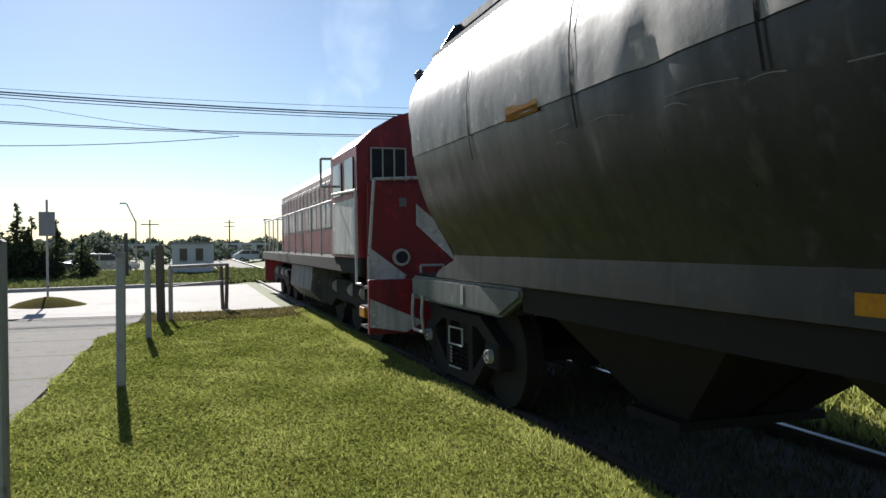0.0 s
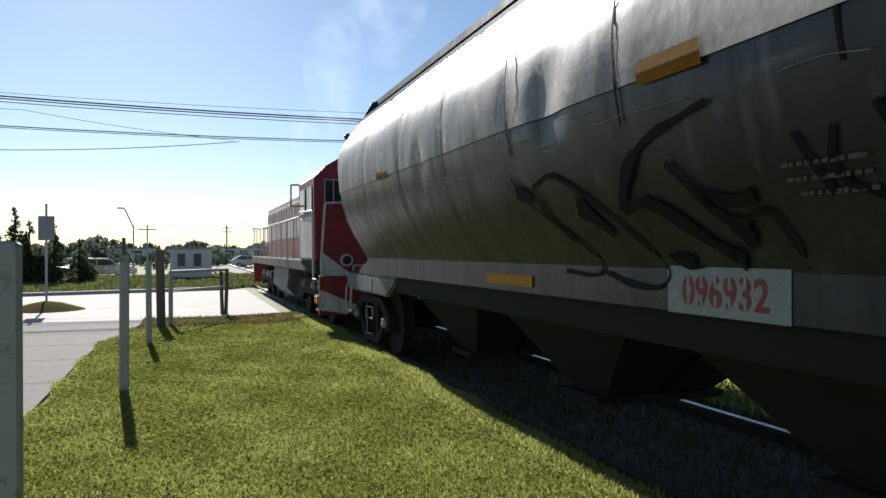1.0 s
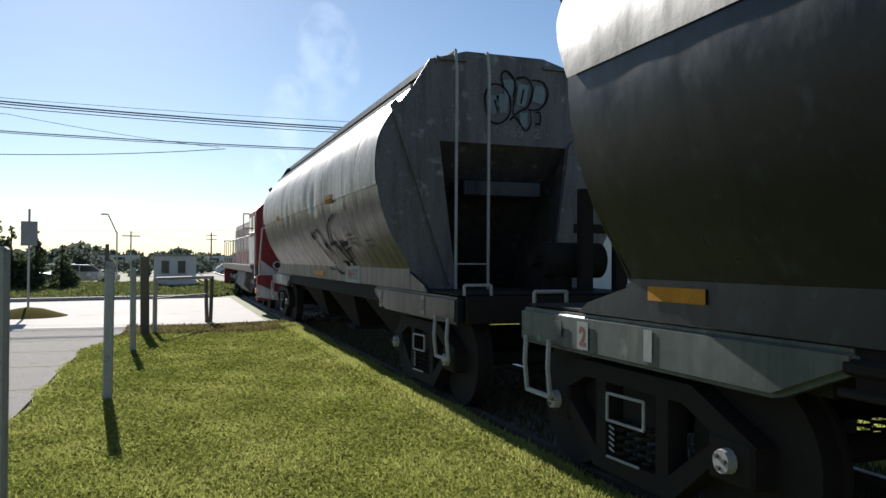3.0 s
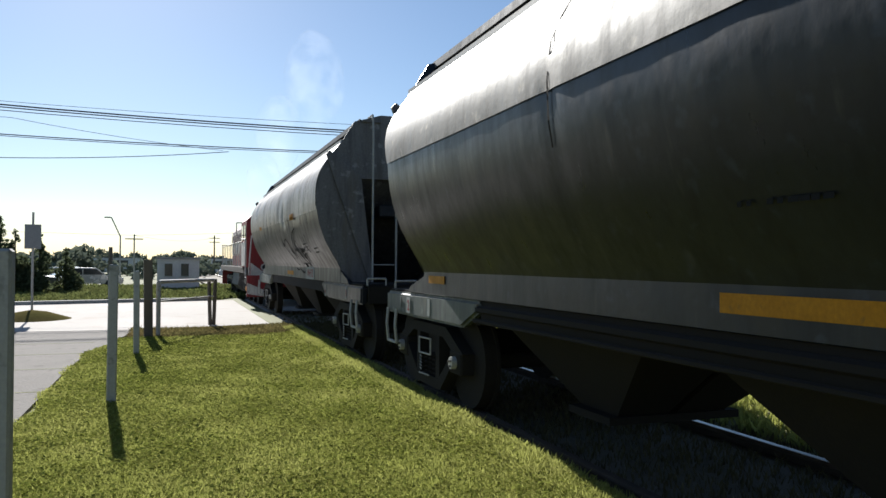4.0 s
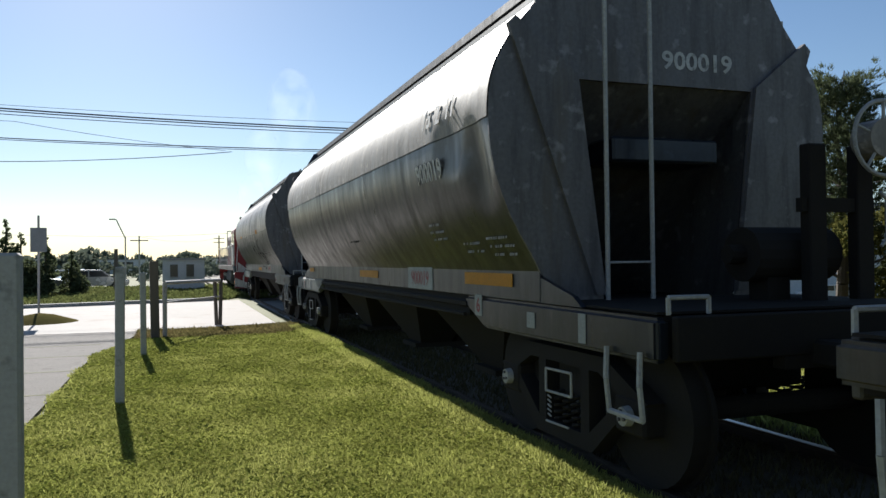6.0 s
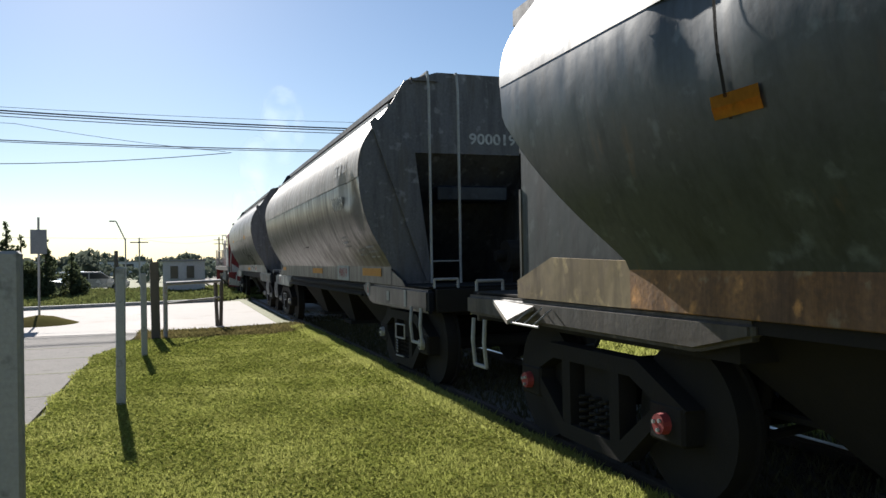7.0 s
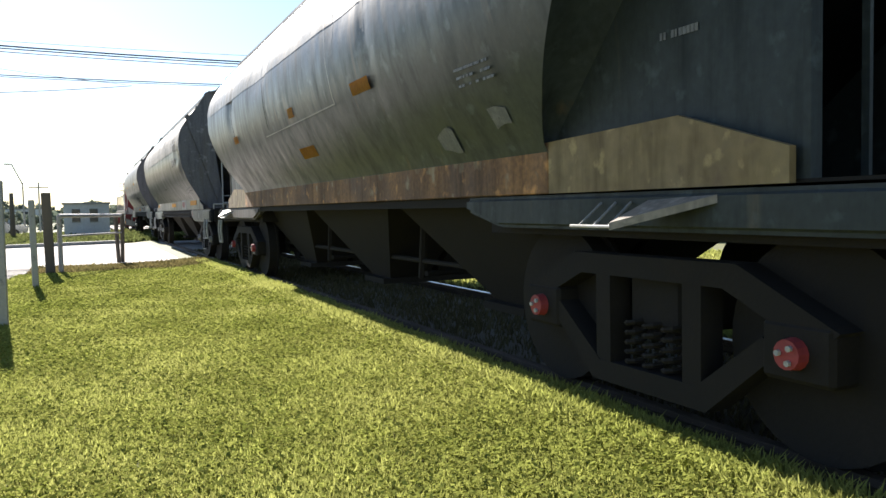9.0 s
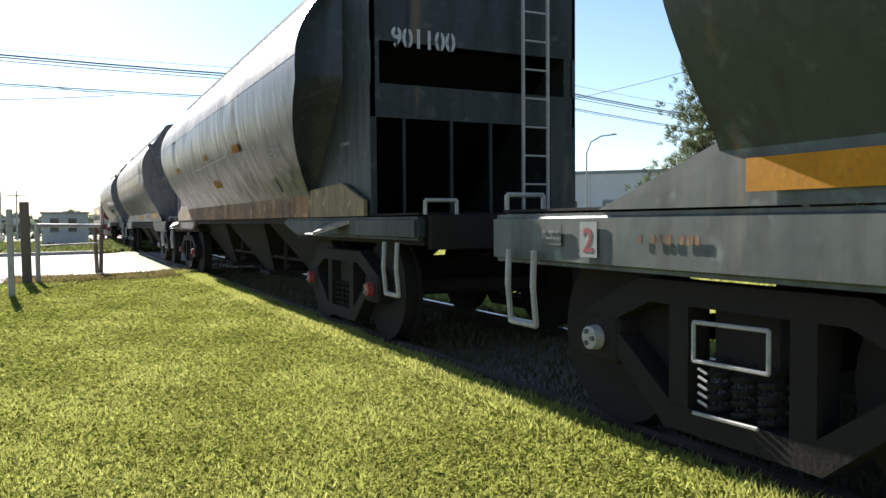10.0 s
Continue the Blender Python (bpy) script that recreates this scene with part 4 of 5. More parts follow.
        part("front_handrail", bm, "rail_paint", lo)
    bm = B()
    add_prism(bm, [(-1.2, 1.1), (-1.25, 0.6), (-1.0, 0.35), (1.0, 0.35), (1.25, 0.6), (1.2, 1.1)], "y", 6.6, 10.0)
    part("fuel_tank", bm, "end_dark", lo, "grimy fuel tank")
    bm = B()
    add_box(bm, -0.1, 0.1, -0.5, 0.2, 0.84, 1.02, 0.02)
    part("coupler", bm, "dark", lo)
    bm = B()
    add_box(bm, -1.3, 1.3, 16.2, 16.3, 0.4, 1.1)
    part("front_pilot", bm, "red_paint", lo)
    bm = B()
    add_rod(bm, [(-0.7, 0.0, 0.95), (-0.68, -0.2, 0.6), (-0.5, -0.4, 0.5)], 0.03)
    part("brake_hose", bm, "rubber", lo)
    for y in (3.4, 13.0):
        big_bogie(lo, y)
    return lo


# ---------------------------------------------------------------- the train
ground()
roads()
soil_strip()
railway()
loco = locomotive(9.55)
# upper sheets lighter than the lower: sunlight painted in along with dust
wagon_1 = round_wagon("dusty grey round-sided grain wagon with black spray marks", 1.75, "grey_wagon", "sunlit_dusty_grey", "slate_wagon",
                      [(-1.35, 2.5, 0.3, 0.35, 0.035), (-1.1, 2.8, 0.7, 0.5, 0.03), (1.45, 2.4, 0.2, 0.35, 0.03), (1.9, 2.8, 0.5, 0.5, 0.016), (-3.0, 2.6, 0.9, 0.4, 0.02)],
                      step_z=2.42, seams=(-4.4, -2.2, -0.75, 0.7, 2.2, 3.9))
for y in (-4.4, -3.65, -2.2, -0.75, 0.7, 2.2, 3.9):
    part("seam", seam_strip(0, y, 2.2, 3.4), "dark", wagon_1, "dark vertical weld seam")
yellow_mark(wagon_1, -2.66, 2.42, 0.5, 0.12)
yellow_mark(wagon_1, 2.9, 2.42, 0.5, 0.1)
yellow_mark(wagon_1, 0.15, 1.30, 0.95, 0.09, x=-1.172)
plate(wagon_1, -2.55, 1.335, 0.92, 0.27, -1.167, name="number_panel")
lettering("096932", 0.22, "red_ink", wagon_1, side_plane(-1.172, -2.55, 1.25), sx=1.0, gaps="panel_white")
plate(wagon_1, -5.96, 1.06, 0.11, 0.2, -1.172)
plate(wagon_1, -4.21, 1.04, 0.13, 0.2, -1.172)
lettering("6", 0.17, "red_ink", wagon_1, side_plane(-1.178, -4.21, 0.985), sx=0.8)
lettering("0", 0.17, "red_ink", wagon_1, side_plane(-1.178, -5.96, 1.0), sx=0.8)
plate(wagon_1, 5.2, 1.06, 0.08, 0.18, -1.172)
side_bars(wagon_1, -3.45, 1.82, 0.42, 0.17, 3, material="sill_rust")
side_bars(wagon_1, -4.35, 1.75, 0.35, 0.14, 2, material="sill_rust")
# sprayed letters: thin outlines, broad strokes and filled spots
spray(wagon_1, [
    [(-0.67, 2.05), (-0.85, 1.85), (-1.17, 1.66), (-1.40, 1.46), (-1.30, 1.38), (-0.9, 1.40)],
    [(-0.97, 1.97), (-1.25, 2.02), (-1.5, 1.93), (-1.85, 1.7), (-2.05, 1.5), (-2.12, 1.4), (-2.0, 1.33), (-1.72, 1.34), (-1.45, 1.40)],
    [(-0.95, 1.95), (-1.08, 1.72), (-1.22, 1.6)],
    [(-2.9, 1.68), (-3.06, 1.70), (-3.12, 1.57), (-3.12, 1.46)],
    [(-2.27, 2.05), (-2.48, 2.12), (-2.7, 2.16), (-2.91, 2.2)],
    [(-3.35, 2.0), (-3.45, 1.75)], [(-3.55, 2.0), (-3.5, 1.82), (-3.68, 1.72)], [(-3.75, 2.05), (-3.85, 1.8)]], r=0.022, gap=0.018)
spray(wagon_1, [
    [(-1.95, 1.75), (-2.13, 1.95), (-2.27, 2.05)],
    [(-1.98, 1.77), (-2.2, 1.79), (-2.4, 1.7), (-2.58, 1.58), (-2.76, 1.48)],
    [(-2.5, 1.97), (-2.66, 1.8), (-2.82, 1.63), (-2.89, 1.57)],
    [(-2.66, 1.79), (-2.85, 1.76), (-3.02, 1.77)]], r=0.05, gap=0.019)
spray(wagon_1, [[(-0.68, 1.96), (-0.78, 1.93), (-0.9, 1.9)], [(-1.47, 1.82), (-1.6, 1.74), (-1.74, 1.63)], [(-2.16, 1.5), (-2.28, 1.48), (-2.42, 1.47)],
                [(-2.78, 1.66), (-2.9, 1.62)]], r=0.075, gap=0.020)
# scratches along the creased belt
for k in range(26):
    y, z = random.uniform(-4.2, 2.6), random.uniform(2.12, 2.62)
    l = random.uniform(0.12, 0.5)
    spray(wagon_1, [[(y, z), (y - l * 0.5, z + random.uniform(-0.01, 0.01)), (y - l, z + random.uniform(-0.02, 0.02))]], material="faded", r=0.0035, gap=0.021)
TAG = [
    [(-0.25, 3.3), (-0.26, 3.5), (-0.18, 3.62), (-0.05, 3.62), (0.05, 3.5), (0.06, 3.3), (-0.05, 3.18), (-0.18, 3.18), (-0.25, 3.3)],
    [(-0.02, 3.6), (-0.05, 3.75), (0.02, 3.8), (0.12, 3.68), (0.1, 3.5)],
    [(0.14, 3.62), (0.1, 3.3), (0.2, 3.34), (0.3, 3.4), (0.36, 3.6), (0.28, 3.74), (0.14, 3.72)],
    [(0.34, 3.72), (0.5, 3.7), (0.56, 3.55), (0.46, 3.38), (0.3, 3.36)],
    [(0.06, 3.22), (0.14, 3.26), (0.26, 3.1), (0.34, 3.2), (0.32, 3.36)],
    [(0.4, 3.2), (0.46, 3.2), (0.46, 3.33), (0.4, 3.33)],
    [(-0.14, 3.45), (-0.1, 3.3)], [(0.2, 3.42), (0.24, 3.6)]]
spray(wagon_1, [[(-0.16, 3.28), (-0.17, 3.5)], [(-0.02, 3.3), (-0.04, 3.52)]], material="faded_teal", r=0.09, rear_y=-5.46, gap=0.014)
spray(wagon_1, [[(0.2, 3.4), (0.24, 3.66)], [(0.42, 3.45), (0.46, 3.65)], [(0.24, 3.14), (0.24, 3.32)], [(0.03, 3.7), (0.06, 3.5)]], material="faded_teal", r=0.085, rear_y=-5.46, gap=0.0145)
spray(wagon_1, TAG, r=0.014, rear_y=-5.46, gap=0.016)
lettering("0969 2", 0.17, "faded", wagon_1, rear_plane(0.16, -5.466, 3.02), sx=1.2)

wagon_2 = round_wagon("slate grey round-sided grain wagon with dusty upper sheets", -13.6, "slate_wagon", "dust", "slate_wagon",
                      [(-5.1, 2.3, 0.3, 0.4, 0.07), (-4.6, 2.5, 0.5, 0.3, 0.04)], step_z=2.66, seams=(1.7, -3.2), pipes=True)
part("seam", seam_strip(0, 1.7, 2.25, 3.4), "dark", wagon_2, "dark vertical weld seam")
part("seam", seam_strip(0, -1.4, 2.3, 3.3), "dark", wagon_2)
lettering("900019", 0.25, "white", wagon_2, side_plane(-0.005, -3.95, 2.26), wrap=wrap_side, gaps="slate_wagon")
lettering("75 2 11", 0.25, "white", wagon_2, side_plane(-0.018, -4.3, 2.74), wrap=wrap_side)
plate(wagon_2, -2.4, 1.345, 0.92, 0.27, -1.167, name="number_panel")
lettering("900019", 0.22, "red_ink", wagon_2, side_plane(-1.172, -2.4, 1.26), gaps="panel_white")
yellow_mark(wagon_2, 0.07, 1.345, 1.1, 0.1, x=-1.172)
yellow_mark(wagon_2, -4.41, 1.36, 1.1, 0.11, x=-1.172)
yellow_mark(wagon_2, 5.0, 1.36, 0.5, 0.08, x=-1.172)
plate(wagon_2, -4.2, 1.12, 0.17, 0.19, -1.172)
lettering("6", 0.18, "red_ink", wagon_2, side_plane(-1.177, -4.2, 1.06))
plate(wagon_2, -6.1, 1.06, 0.1, 0.2, -1.172)
plate(wagon_2, -5.3, 1.06, 0.14, 0.12, -1.172)
plate(wagon_2, 5.25, 1.06, 0.08, 0.18, -1.172)
side_bars(wagon_2, -3.68, 1.80, 0.42, 0.2, 3)
side_bars(wagon_2, -4.42, 1.64, 0.4, 0.14, 2)
side_bars(wagon_2, -5.05, 1.64, 0.5, 0.2, 3)
side_bars(wagon_2, 0.0, 1.8, 0.6, 0.07, 1, material="black_ink")
lettering("900019", 0.2, "white", wagon_2, rear_plane(0.28, -5.466, 3.06), sx=1.15)

# the dusty top also carries painted sunlight in its colour
wagon_3 = box_end_wagon("weathered blue-grey grain wagon with a rusty lower band", -29.15, "blue_wagon", "bay", "rust", "rust", 6.25, 5.25, (6.2, 5.6, 4.55), top="sunlit_dusty_blue")
for y in (1.05, 3.2):
    part("seam", seam_strip(0, y, 2.1, 3.4), "dark", wagon_3, "dark vertical weld seam")
spray(wagon_3, [[(1.27, 2.04), (0.2, 2.05), (-0.8, 2.06), (-1.62, 2.07)], [(-1.62, 2.07), (-1.62, 2.5), (-1.62, 3.0)]], material="pipe", r=0.009, gap=0.014)
yellow_mark(wagon_3, 3.15, 2.16, 0.3, 0.1)
yellow_mark(wagon_3, -0.09, 2.17, 0.22, 0.1)
yellow_mark(wagon_3, -0.15, 1.75, 0.58, 0.11)
yellow_mark(wagon_3, -2.33, 2.12, 0.44, 0.1)
for py, pz, pl, ph in ((-3.45, 1.58, 0.26, 0.13), (-4.26, 1.66, 0.2, 0.09)):
    spray(wagon_3, [[(py + pl / 2, pz), (py, pz + 0.01), (py - pl / 2, pz)]], material="faded", r=ph * 0.7)
side_bars(wagon_3, -4.2, 1.92, 0.45, 0.14, 3)
side_bars(wagon_3, -5.55, 1.9, 0.25, 0.1, 1, x=-1.104)
lettering("901100", 0.24, "white", wagon_3, rear_plane(-0.58, -6.253, 2.72), sx=0.9, gaps="bay")
rigging(wagon_3, (-1.5, 1.6, 4.0))
# corner steps: a tapering plate that slopes outwards, and a rung frame beside it
for tip, root, last in ((6.7, 5.88, 5.4), (-5.85, -5.42, -5.07)):
    bm = B()
    top = [(-1.172, tip, 1.165), (-1.172, root, 1.15), (-1.40, root, 1.05)]
    va, vb = [bm.verts.new(p) for p in top], [bm.verts.new((x, y, z - 0.035)) for x, y, z in top]
    bm.faces.new(va)
    bm.faces.new(vb[::-1])
    for k in range(3):
        bm.faces.new((va[k], vb[k], vb[(k + 1) % 3], va[(k + 1) % 3]))
    bmesh.ops.recalc_face_normals(bm, faces=bm.faces[:])
    part("step_plate", bm, "dust", wagon_3, "pale sloping step plate")
    bm = B()
    for k in range(3):
        y = root + (last - root) * (k + 0.4) / 3
        add_rod(bm, [(-1.175, y + 0.08, 1.14), (-1.37, y, 1.03)], 0.007)
    add_rod(bm, [(-1.37, root, 1.03), (-1.37, last, 1.03)], 0.008)
    part("step_frame", bm, "pipe", wagon_3, "small open frame of step rungs")

wagon_4 = box_end_wagon("pale green-grey grain wagon with a broad yellow strip", -45.0, "green_wagon", "pale_green", "pale_green", "pale_green", 5.4, 5.5, (6.3, 5.4, 3.0), cut=0.0)
yellow_mark(wagon_4, 4.6, 1.32, 1.5, 0.13, x=-1.172)
plate(wagon_4, 6.35, 1.05, 0.14, 0.18, -1.176)
lettering("2", 0.17, "red_ink", wagon_4, side_plane(-1.181, 6.35, 0.99))
plate(wagon_4, 6.68, 1.07, 0.19, 0.11, -1.178, material="pale_green", name="maker_plate")
side_bars(wagon_4, 6.68, 1.07, 0.15, 0.07, 2, x=-1.184)
side_bars(wagon_4, 5.75, 1.06, 0.45, 0.12, 1, material="rust", x=-1.176)
spray(wagon_4, [[(5.0, 2.05), (4.6, 2.08), (4.3, 2.02)], [(4.4, 2.1), (4.25, 1.85)]], r=0.02, gap=0.02)

# wagon 2 carries the same corner plates as wagon 4
plate(wagon_2, 5.98, 1.05, 0.14, 0.18, -1.176)
lettering("2", 0.17, "red_ink", wagon_2, side_plane(-1.181, 5.98, 0.99))
plate(wagon_2, 6.36, 1.07, 0.19, 0.11, -1.178, material="pale_green", name="maker_plate")

# ---------------------------------------------------------------- beside the track


def fence_post(x, y, w, h, lean, material="post", label="weathered square concrete fence post in the grass"):
    bm = B()
    add_box(bm, -w / 2, w / 2, -w / 2, w / 2, -0.25, h, 0.012)
    for v in bm.verts:
        v.co.x += 0.006 * noise.noise((v.co.z * 3, x, y))
    o = part("fence_post", bm, material)
    o.matrix_basis = pose(x, y, 0, lean[0], lean[1], 3)
    tagged(o, label, "post", "fence posts")


fence_post(-0.72, 3.72, 0.125, 1.585, (0, 0))
fence_post(-0.64, 9.1, 0.1, 1.5, (0, 0.3))
fence_post(-0.58, 13.7, 0.095, 1.38, (0, -0.3))
fence_post(-0.48, 16.75, 0.17, 1.57, (0, -1.0), "wood", "dark weathered timber post beside the crossing")


def barrier():
    t = thing("barrier", "chipped white tubular barrier beside the footpath", "barrier", at=pose(0, 0, 0))
    a, b = Vector((-0.3, 16.9, 0)), Vector((0.92, 19.6, 0))
    for z, r in ((1.12, 0.04), (0.72, 0.02)):
        bm = B()
        add_rod(bm, [a + Vector((0, 0, z)), b + Vector((0, 0, z - 0.02))], r, 8)
        part("crossbar", bm, "rail_paint", t)
    for p, lean in ((a, 0.0), (b, 0.03), (b + Vector((-0.08, -0.05, 0)), -0.04)):
        bm = B()
        add_rod(bm, [p - Vector((0, 0, 0.1)), p + Vector((lean, 0, 1.12))], 0.045, 8)
        part("barrier_post", bm, "wood" if p is not a else "rail_paint", t)


barrier()


def road_sign():
    t = thing("road_sign", "grey back of a road sign on a steel post", "road sign", at=pose(-3.6, 23.3, 0, 0, 0, 8))
    bm = B()
    add_rod(bm, [(0, 0, -0.1), (0, 0, 2.85)], 0.03, 8)
    part("sign_post", bm, "pipe", t)
    bm = B()
    add_box(bm, -0.2, 0.2, -0.03, -0.01, 1.86, 2.52, 0.004)
    part("sign_plate", bm, "sign", t)


road_sign()


def mound(x, y, rx, ry, h):
    bm = B()
    n = 14
    c = bm.verts.new((0, 0, h))
    rings = []
    for k, q in enumerate((0.35, 0.7, 1.0)):
        rings.append([bm.verts.new((rx * q * math.cos(a) * (1 + 0.2 * noise.noise((a, k, x))), ry * q * math.sin(a), h * (1 - q ** 1.5) - (0.03 if k == 2 else 0)))
                      for a in [i * 2 * math.pi / n for i in range(n)]])
    for i in range(n):
        bm.faces.new((c, rings[0][i], rings[0][(i + 1) % n]))
        for r0, r1 in zip(rings, rings[1:]):
            bm.faces.new((r0[i], r1[i], r1[(i + 1) % n], r0[(i + 1) % n]))
    o = part("soil_mound", bm, "weeds", smooth=True)
    o.matrix_basis = pose(x, y, 0)
    tagged(o, "low mound of dry soil and weeds at the kerb", "mound")


mound(-3.5, 22.6, 1.0, 1.2, 0.26)


# ---------------------------------------------------------------- foliage


def leaf_cloud(rng, centres, radii, per, size, squash=0.8):
    """Small quads scattered in clumps; returns corners and faces."""
    P = []
    for c, r in zip(centres, radii):
        n = int(per * r * r)
        d = rng.normal(size=(n, 3))
        d /= np.linalg.norm(d, axis=1)[:, None]
        q = r * rng.uniform(0.55, 1.0, n) ** 0.6
        P.append(np.array(c) + d * q[:, None] * np.array([1, 1, squash]))
    P = np.concatenate(P)
    n = len(P)
    a = rng.normal(size=(n, 3))
    a /= np.linalg.norm(a, axis=1)[:, None]
    b = np.cross(a, rng.normal(size=(n, 3)))
    b /= np.linalg.norm(b, axis=1)[:, None]
    s = size * rng.uniform(0.6, 1.4, n)[:, None]
    V = np.stack([P - a * s, P + b * s * 0.45, P + a * s, P - b * s * 0.45], 1).reshape(-1, 3)
    F = np.arange(n * 4).reshape(-1, 4)
    return V, F


def tree(name, x, y, z, h, spread, material, seed, label, category="tree", lean=0.0, clumps=46, leaf=0.16, per=150, low=0.0):
    rng = np.random.default_rng(seed)
    t = thing(name, label, category, at=pose(x, y, z))
    bm = B()
    pts = [Vector((lean * k / 6 + 0.08 * math.sin(k * 2 + seed), 0.08 * math.cos(k * 3 + seed), h * 0.85 * k / 6)) for k in range(7)]
    for k in range(6):
        add_cyl(bm, pts[k], pts[k + 1], 0.03 * h * (1 - k / 7), 0.03 * h * (1 - (k + 1) / 7), seg=9)
    part("trunk", bm, "bark", t)
    cs, rs = [], []
    for i in range(clumps):
        u = low + (1 - low) * rng.uniform(0.03, 1.0) ** 1.25
        w = spread * (0.35 + 0.9 * math.sin(math.pi * min(1, u * 0.8 + 0.12))) * rng.uniform(0.35, 1.0) * (1.15 - 0.5 * u)
        a = rng.uniform(0, 2 * math.pi)
        c = (lean * u + w * math.cos(a), w * math.sin(a), h * u)
        cs.append(c)
        rs.append(rng.uniform(0.22, 0.62) * spread * 0.42)
    for i in range(clumps // 3):
        u = low + (0.75 - low) * rng.uniform(0.1, 1.0)
        a = rng.uniform(0, 2 * math.pi)
        w = spread * rng.uniform(0.0, 0.4)
        cs.append((lean * u + w * math.cos(a), w * math.sin(a), h * u))
        rs.append(rng.uniform(0.3, 0.6) * spread * 0.42)
    for c in cs[:14]:
        bm = B()
        k = min(5, int(c[2] / h * 5))
        add_cyl(bm, pts[k], Vector(c), 0.012 * h, 0.004 * h, seg=6)
        part("branch", bm, "bark", t)
    V, F = leaf_cloud(rng, cs, rs, per, leaf)
    o = fast_mesh("crown", V, F, material)
    o.parent = t
    return t


def pine(x, y, z, h, spread, seed, label):
    """A loose pine: limbs that rise outwards, each ending in sprays of needle tufts."""
    rng = np.random.default_rng(seed)
    t = thing("pine_tree", label, "tree", at=pose(x, y, z))
    bm = B()
    pts = [Vector((0.12 * math.sin(k * 1.7 + seed), 0.12 * math.cos(k * 2.3), h * 0.93 * k / 7)) for k in range(8)]
    for k in range(7):
        add_cyl(bm, pts[k], pts[k + 1], 0.024 * h * (1 - k / 7.6), 0.024 * h * (1 - (k + 1) / 7.6), seg=9)
    part("trunk", bm, "bark", t)
    P, D = [], []
    for i in range(54):
        u = 0.14 + 0.84 * (i / 54) ** 0.9
        a = i * 2.4 + rng.uniform(-0.4, 0.4)
        reach = spread * (1.12 - 0.85 * u) * rng.uniform(0.55, 1.1) + 0.25
        foot = Vector((0, 0, h * u * 0.9))
        tip = Vector((reach * math.cos(a), reach * math.sin(a), h * u * 0.9 + reach * rng.uniform(0.15, 0.6)))
        bm = B()
        add_cyl(bm, foot, tip, 0.006 * h * (1.2 - u), 0.012, seg=5)
        part("branch", bm, "bark", t)
        for k in range(44):
            q = foot.lerp(tip, rng.uniform(0.3, 1.05))
            off = rng.normal(0, 0.2 + 0.07 * reach, 3)
            P.append((q.x + off[0], q.y + off[1], q.z + 0.7 * off[2]))
            D.append((math.cos(a) * 0.5 + off[0], math.sin(a) * 0.5 + off[1], 0.75))
    P, D = np.repeat(np.array(P), 20, 0), np.repeat(np.array(D), 20, 0)
    n = len(P)
    d = D / np.linalg.norm(D, axis=1)[:, None] + rng.normal(0, 0.5, (n, 3))
    d /= np.linalg.norm(d, axis=1)[:, None]
    side = np.cross(d, rng.normal(size=(n, 3)))
    side /= np.linalg.norm(side, axis=1)[:, None]
    ln, wd = rng.uniform(0.10, 0.22, n)[:, None], 0.017
    P = P + rng.normal(0, 0.05, (n, 3))
    V = np.stack([P - side * wd, P + side * wd, P + d * ln], 1).reshape(-1, 3)
    o = fast_mesh("crown", V, np.arange(n * 3).reshape(-1, 3), "needle")
    o.parent = t
    return t


pine(20.9, 20.0, -0.6, 8.9, 2.7, 3, "tall loose grey-green pine beside the road")
tree("broadleaf_tree", 21.6, 16.2, -0.6, 7.6, 2.8, "leaf_warm", 4, "dense tree with olive and brownish leaves", clumps=90, leaf=0.10, per=900)
tree("broadleaf_tree", 23.5, 12.5, -0.6, 9.2, 3.2, "leaf", 5, "dense dark green broadleaf tree", clumps=90, leaf=0.085, per=1000)
tree("conifer_tree", 27.5, 17.5, -0.8, 9.0, 2.8, "needle", 6, "dark conifer behind the other trees", clumps=50, leaf=0.11, per=420)


def spire(x, y, h, r, seed):
    rng = np.random.default_rng(seed)
    t = thing("conifer_tree", "dark pointed conifer at the road side", "tree", "dark conifers", at=pose(x, y, 0))
    bm = B()
    add_cyl(bm, (0, 0, -0.1), (0, 0, h * 0.95), 0.08, 0.02, seg=7)
    part("trunk", bm, "bark", t)
    cs, rs = [], []
    for i in range(26):
        u = i / 26
        a = rng.uniform(0, 6.3)
        w = r * (1 - u) * rng.uniform(0.3, 0.8)
        cs.append((w * math.cos(a), w * math.sin(a), h * (0.08 + 0.9 * u)))
        rs.append(max(0.1, r * 0.55 * (1 - u)))
    V, F = leaf_cloud(rng, cs, rs, 1100, 0.09)
    o = fast_mesh("crown", V, F, "needle")
    o.parent = t


for x, y, h, r, sd in ((-7.5, 40, 3.75, 1.1, 11), (-8.4, 40.5, 2.7, 1.3, 12), (-6.95, 40.3, 3.1, 1.0, 17), (-9.6, 41, 3.2, 1.2, 13), (-5.9, 40.2, 2.9, 0.9, 14), (-11.0, 41, 3.0, 1.4, 15), (-4.9, 41, 2.2, 0.8, 16)):
    spire(x, y, h, r, sd)

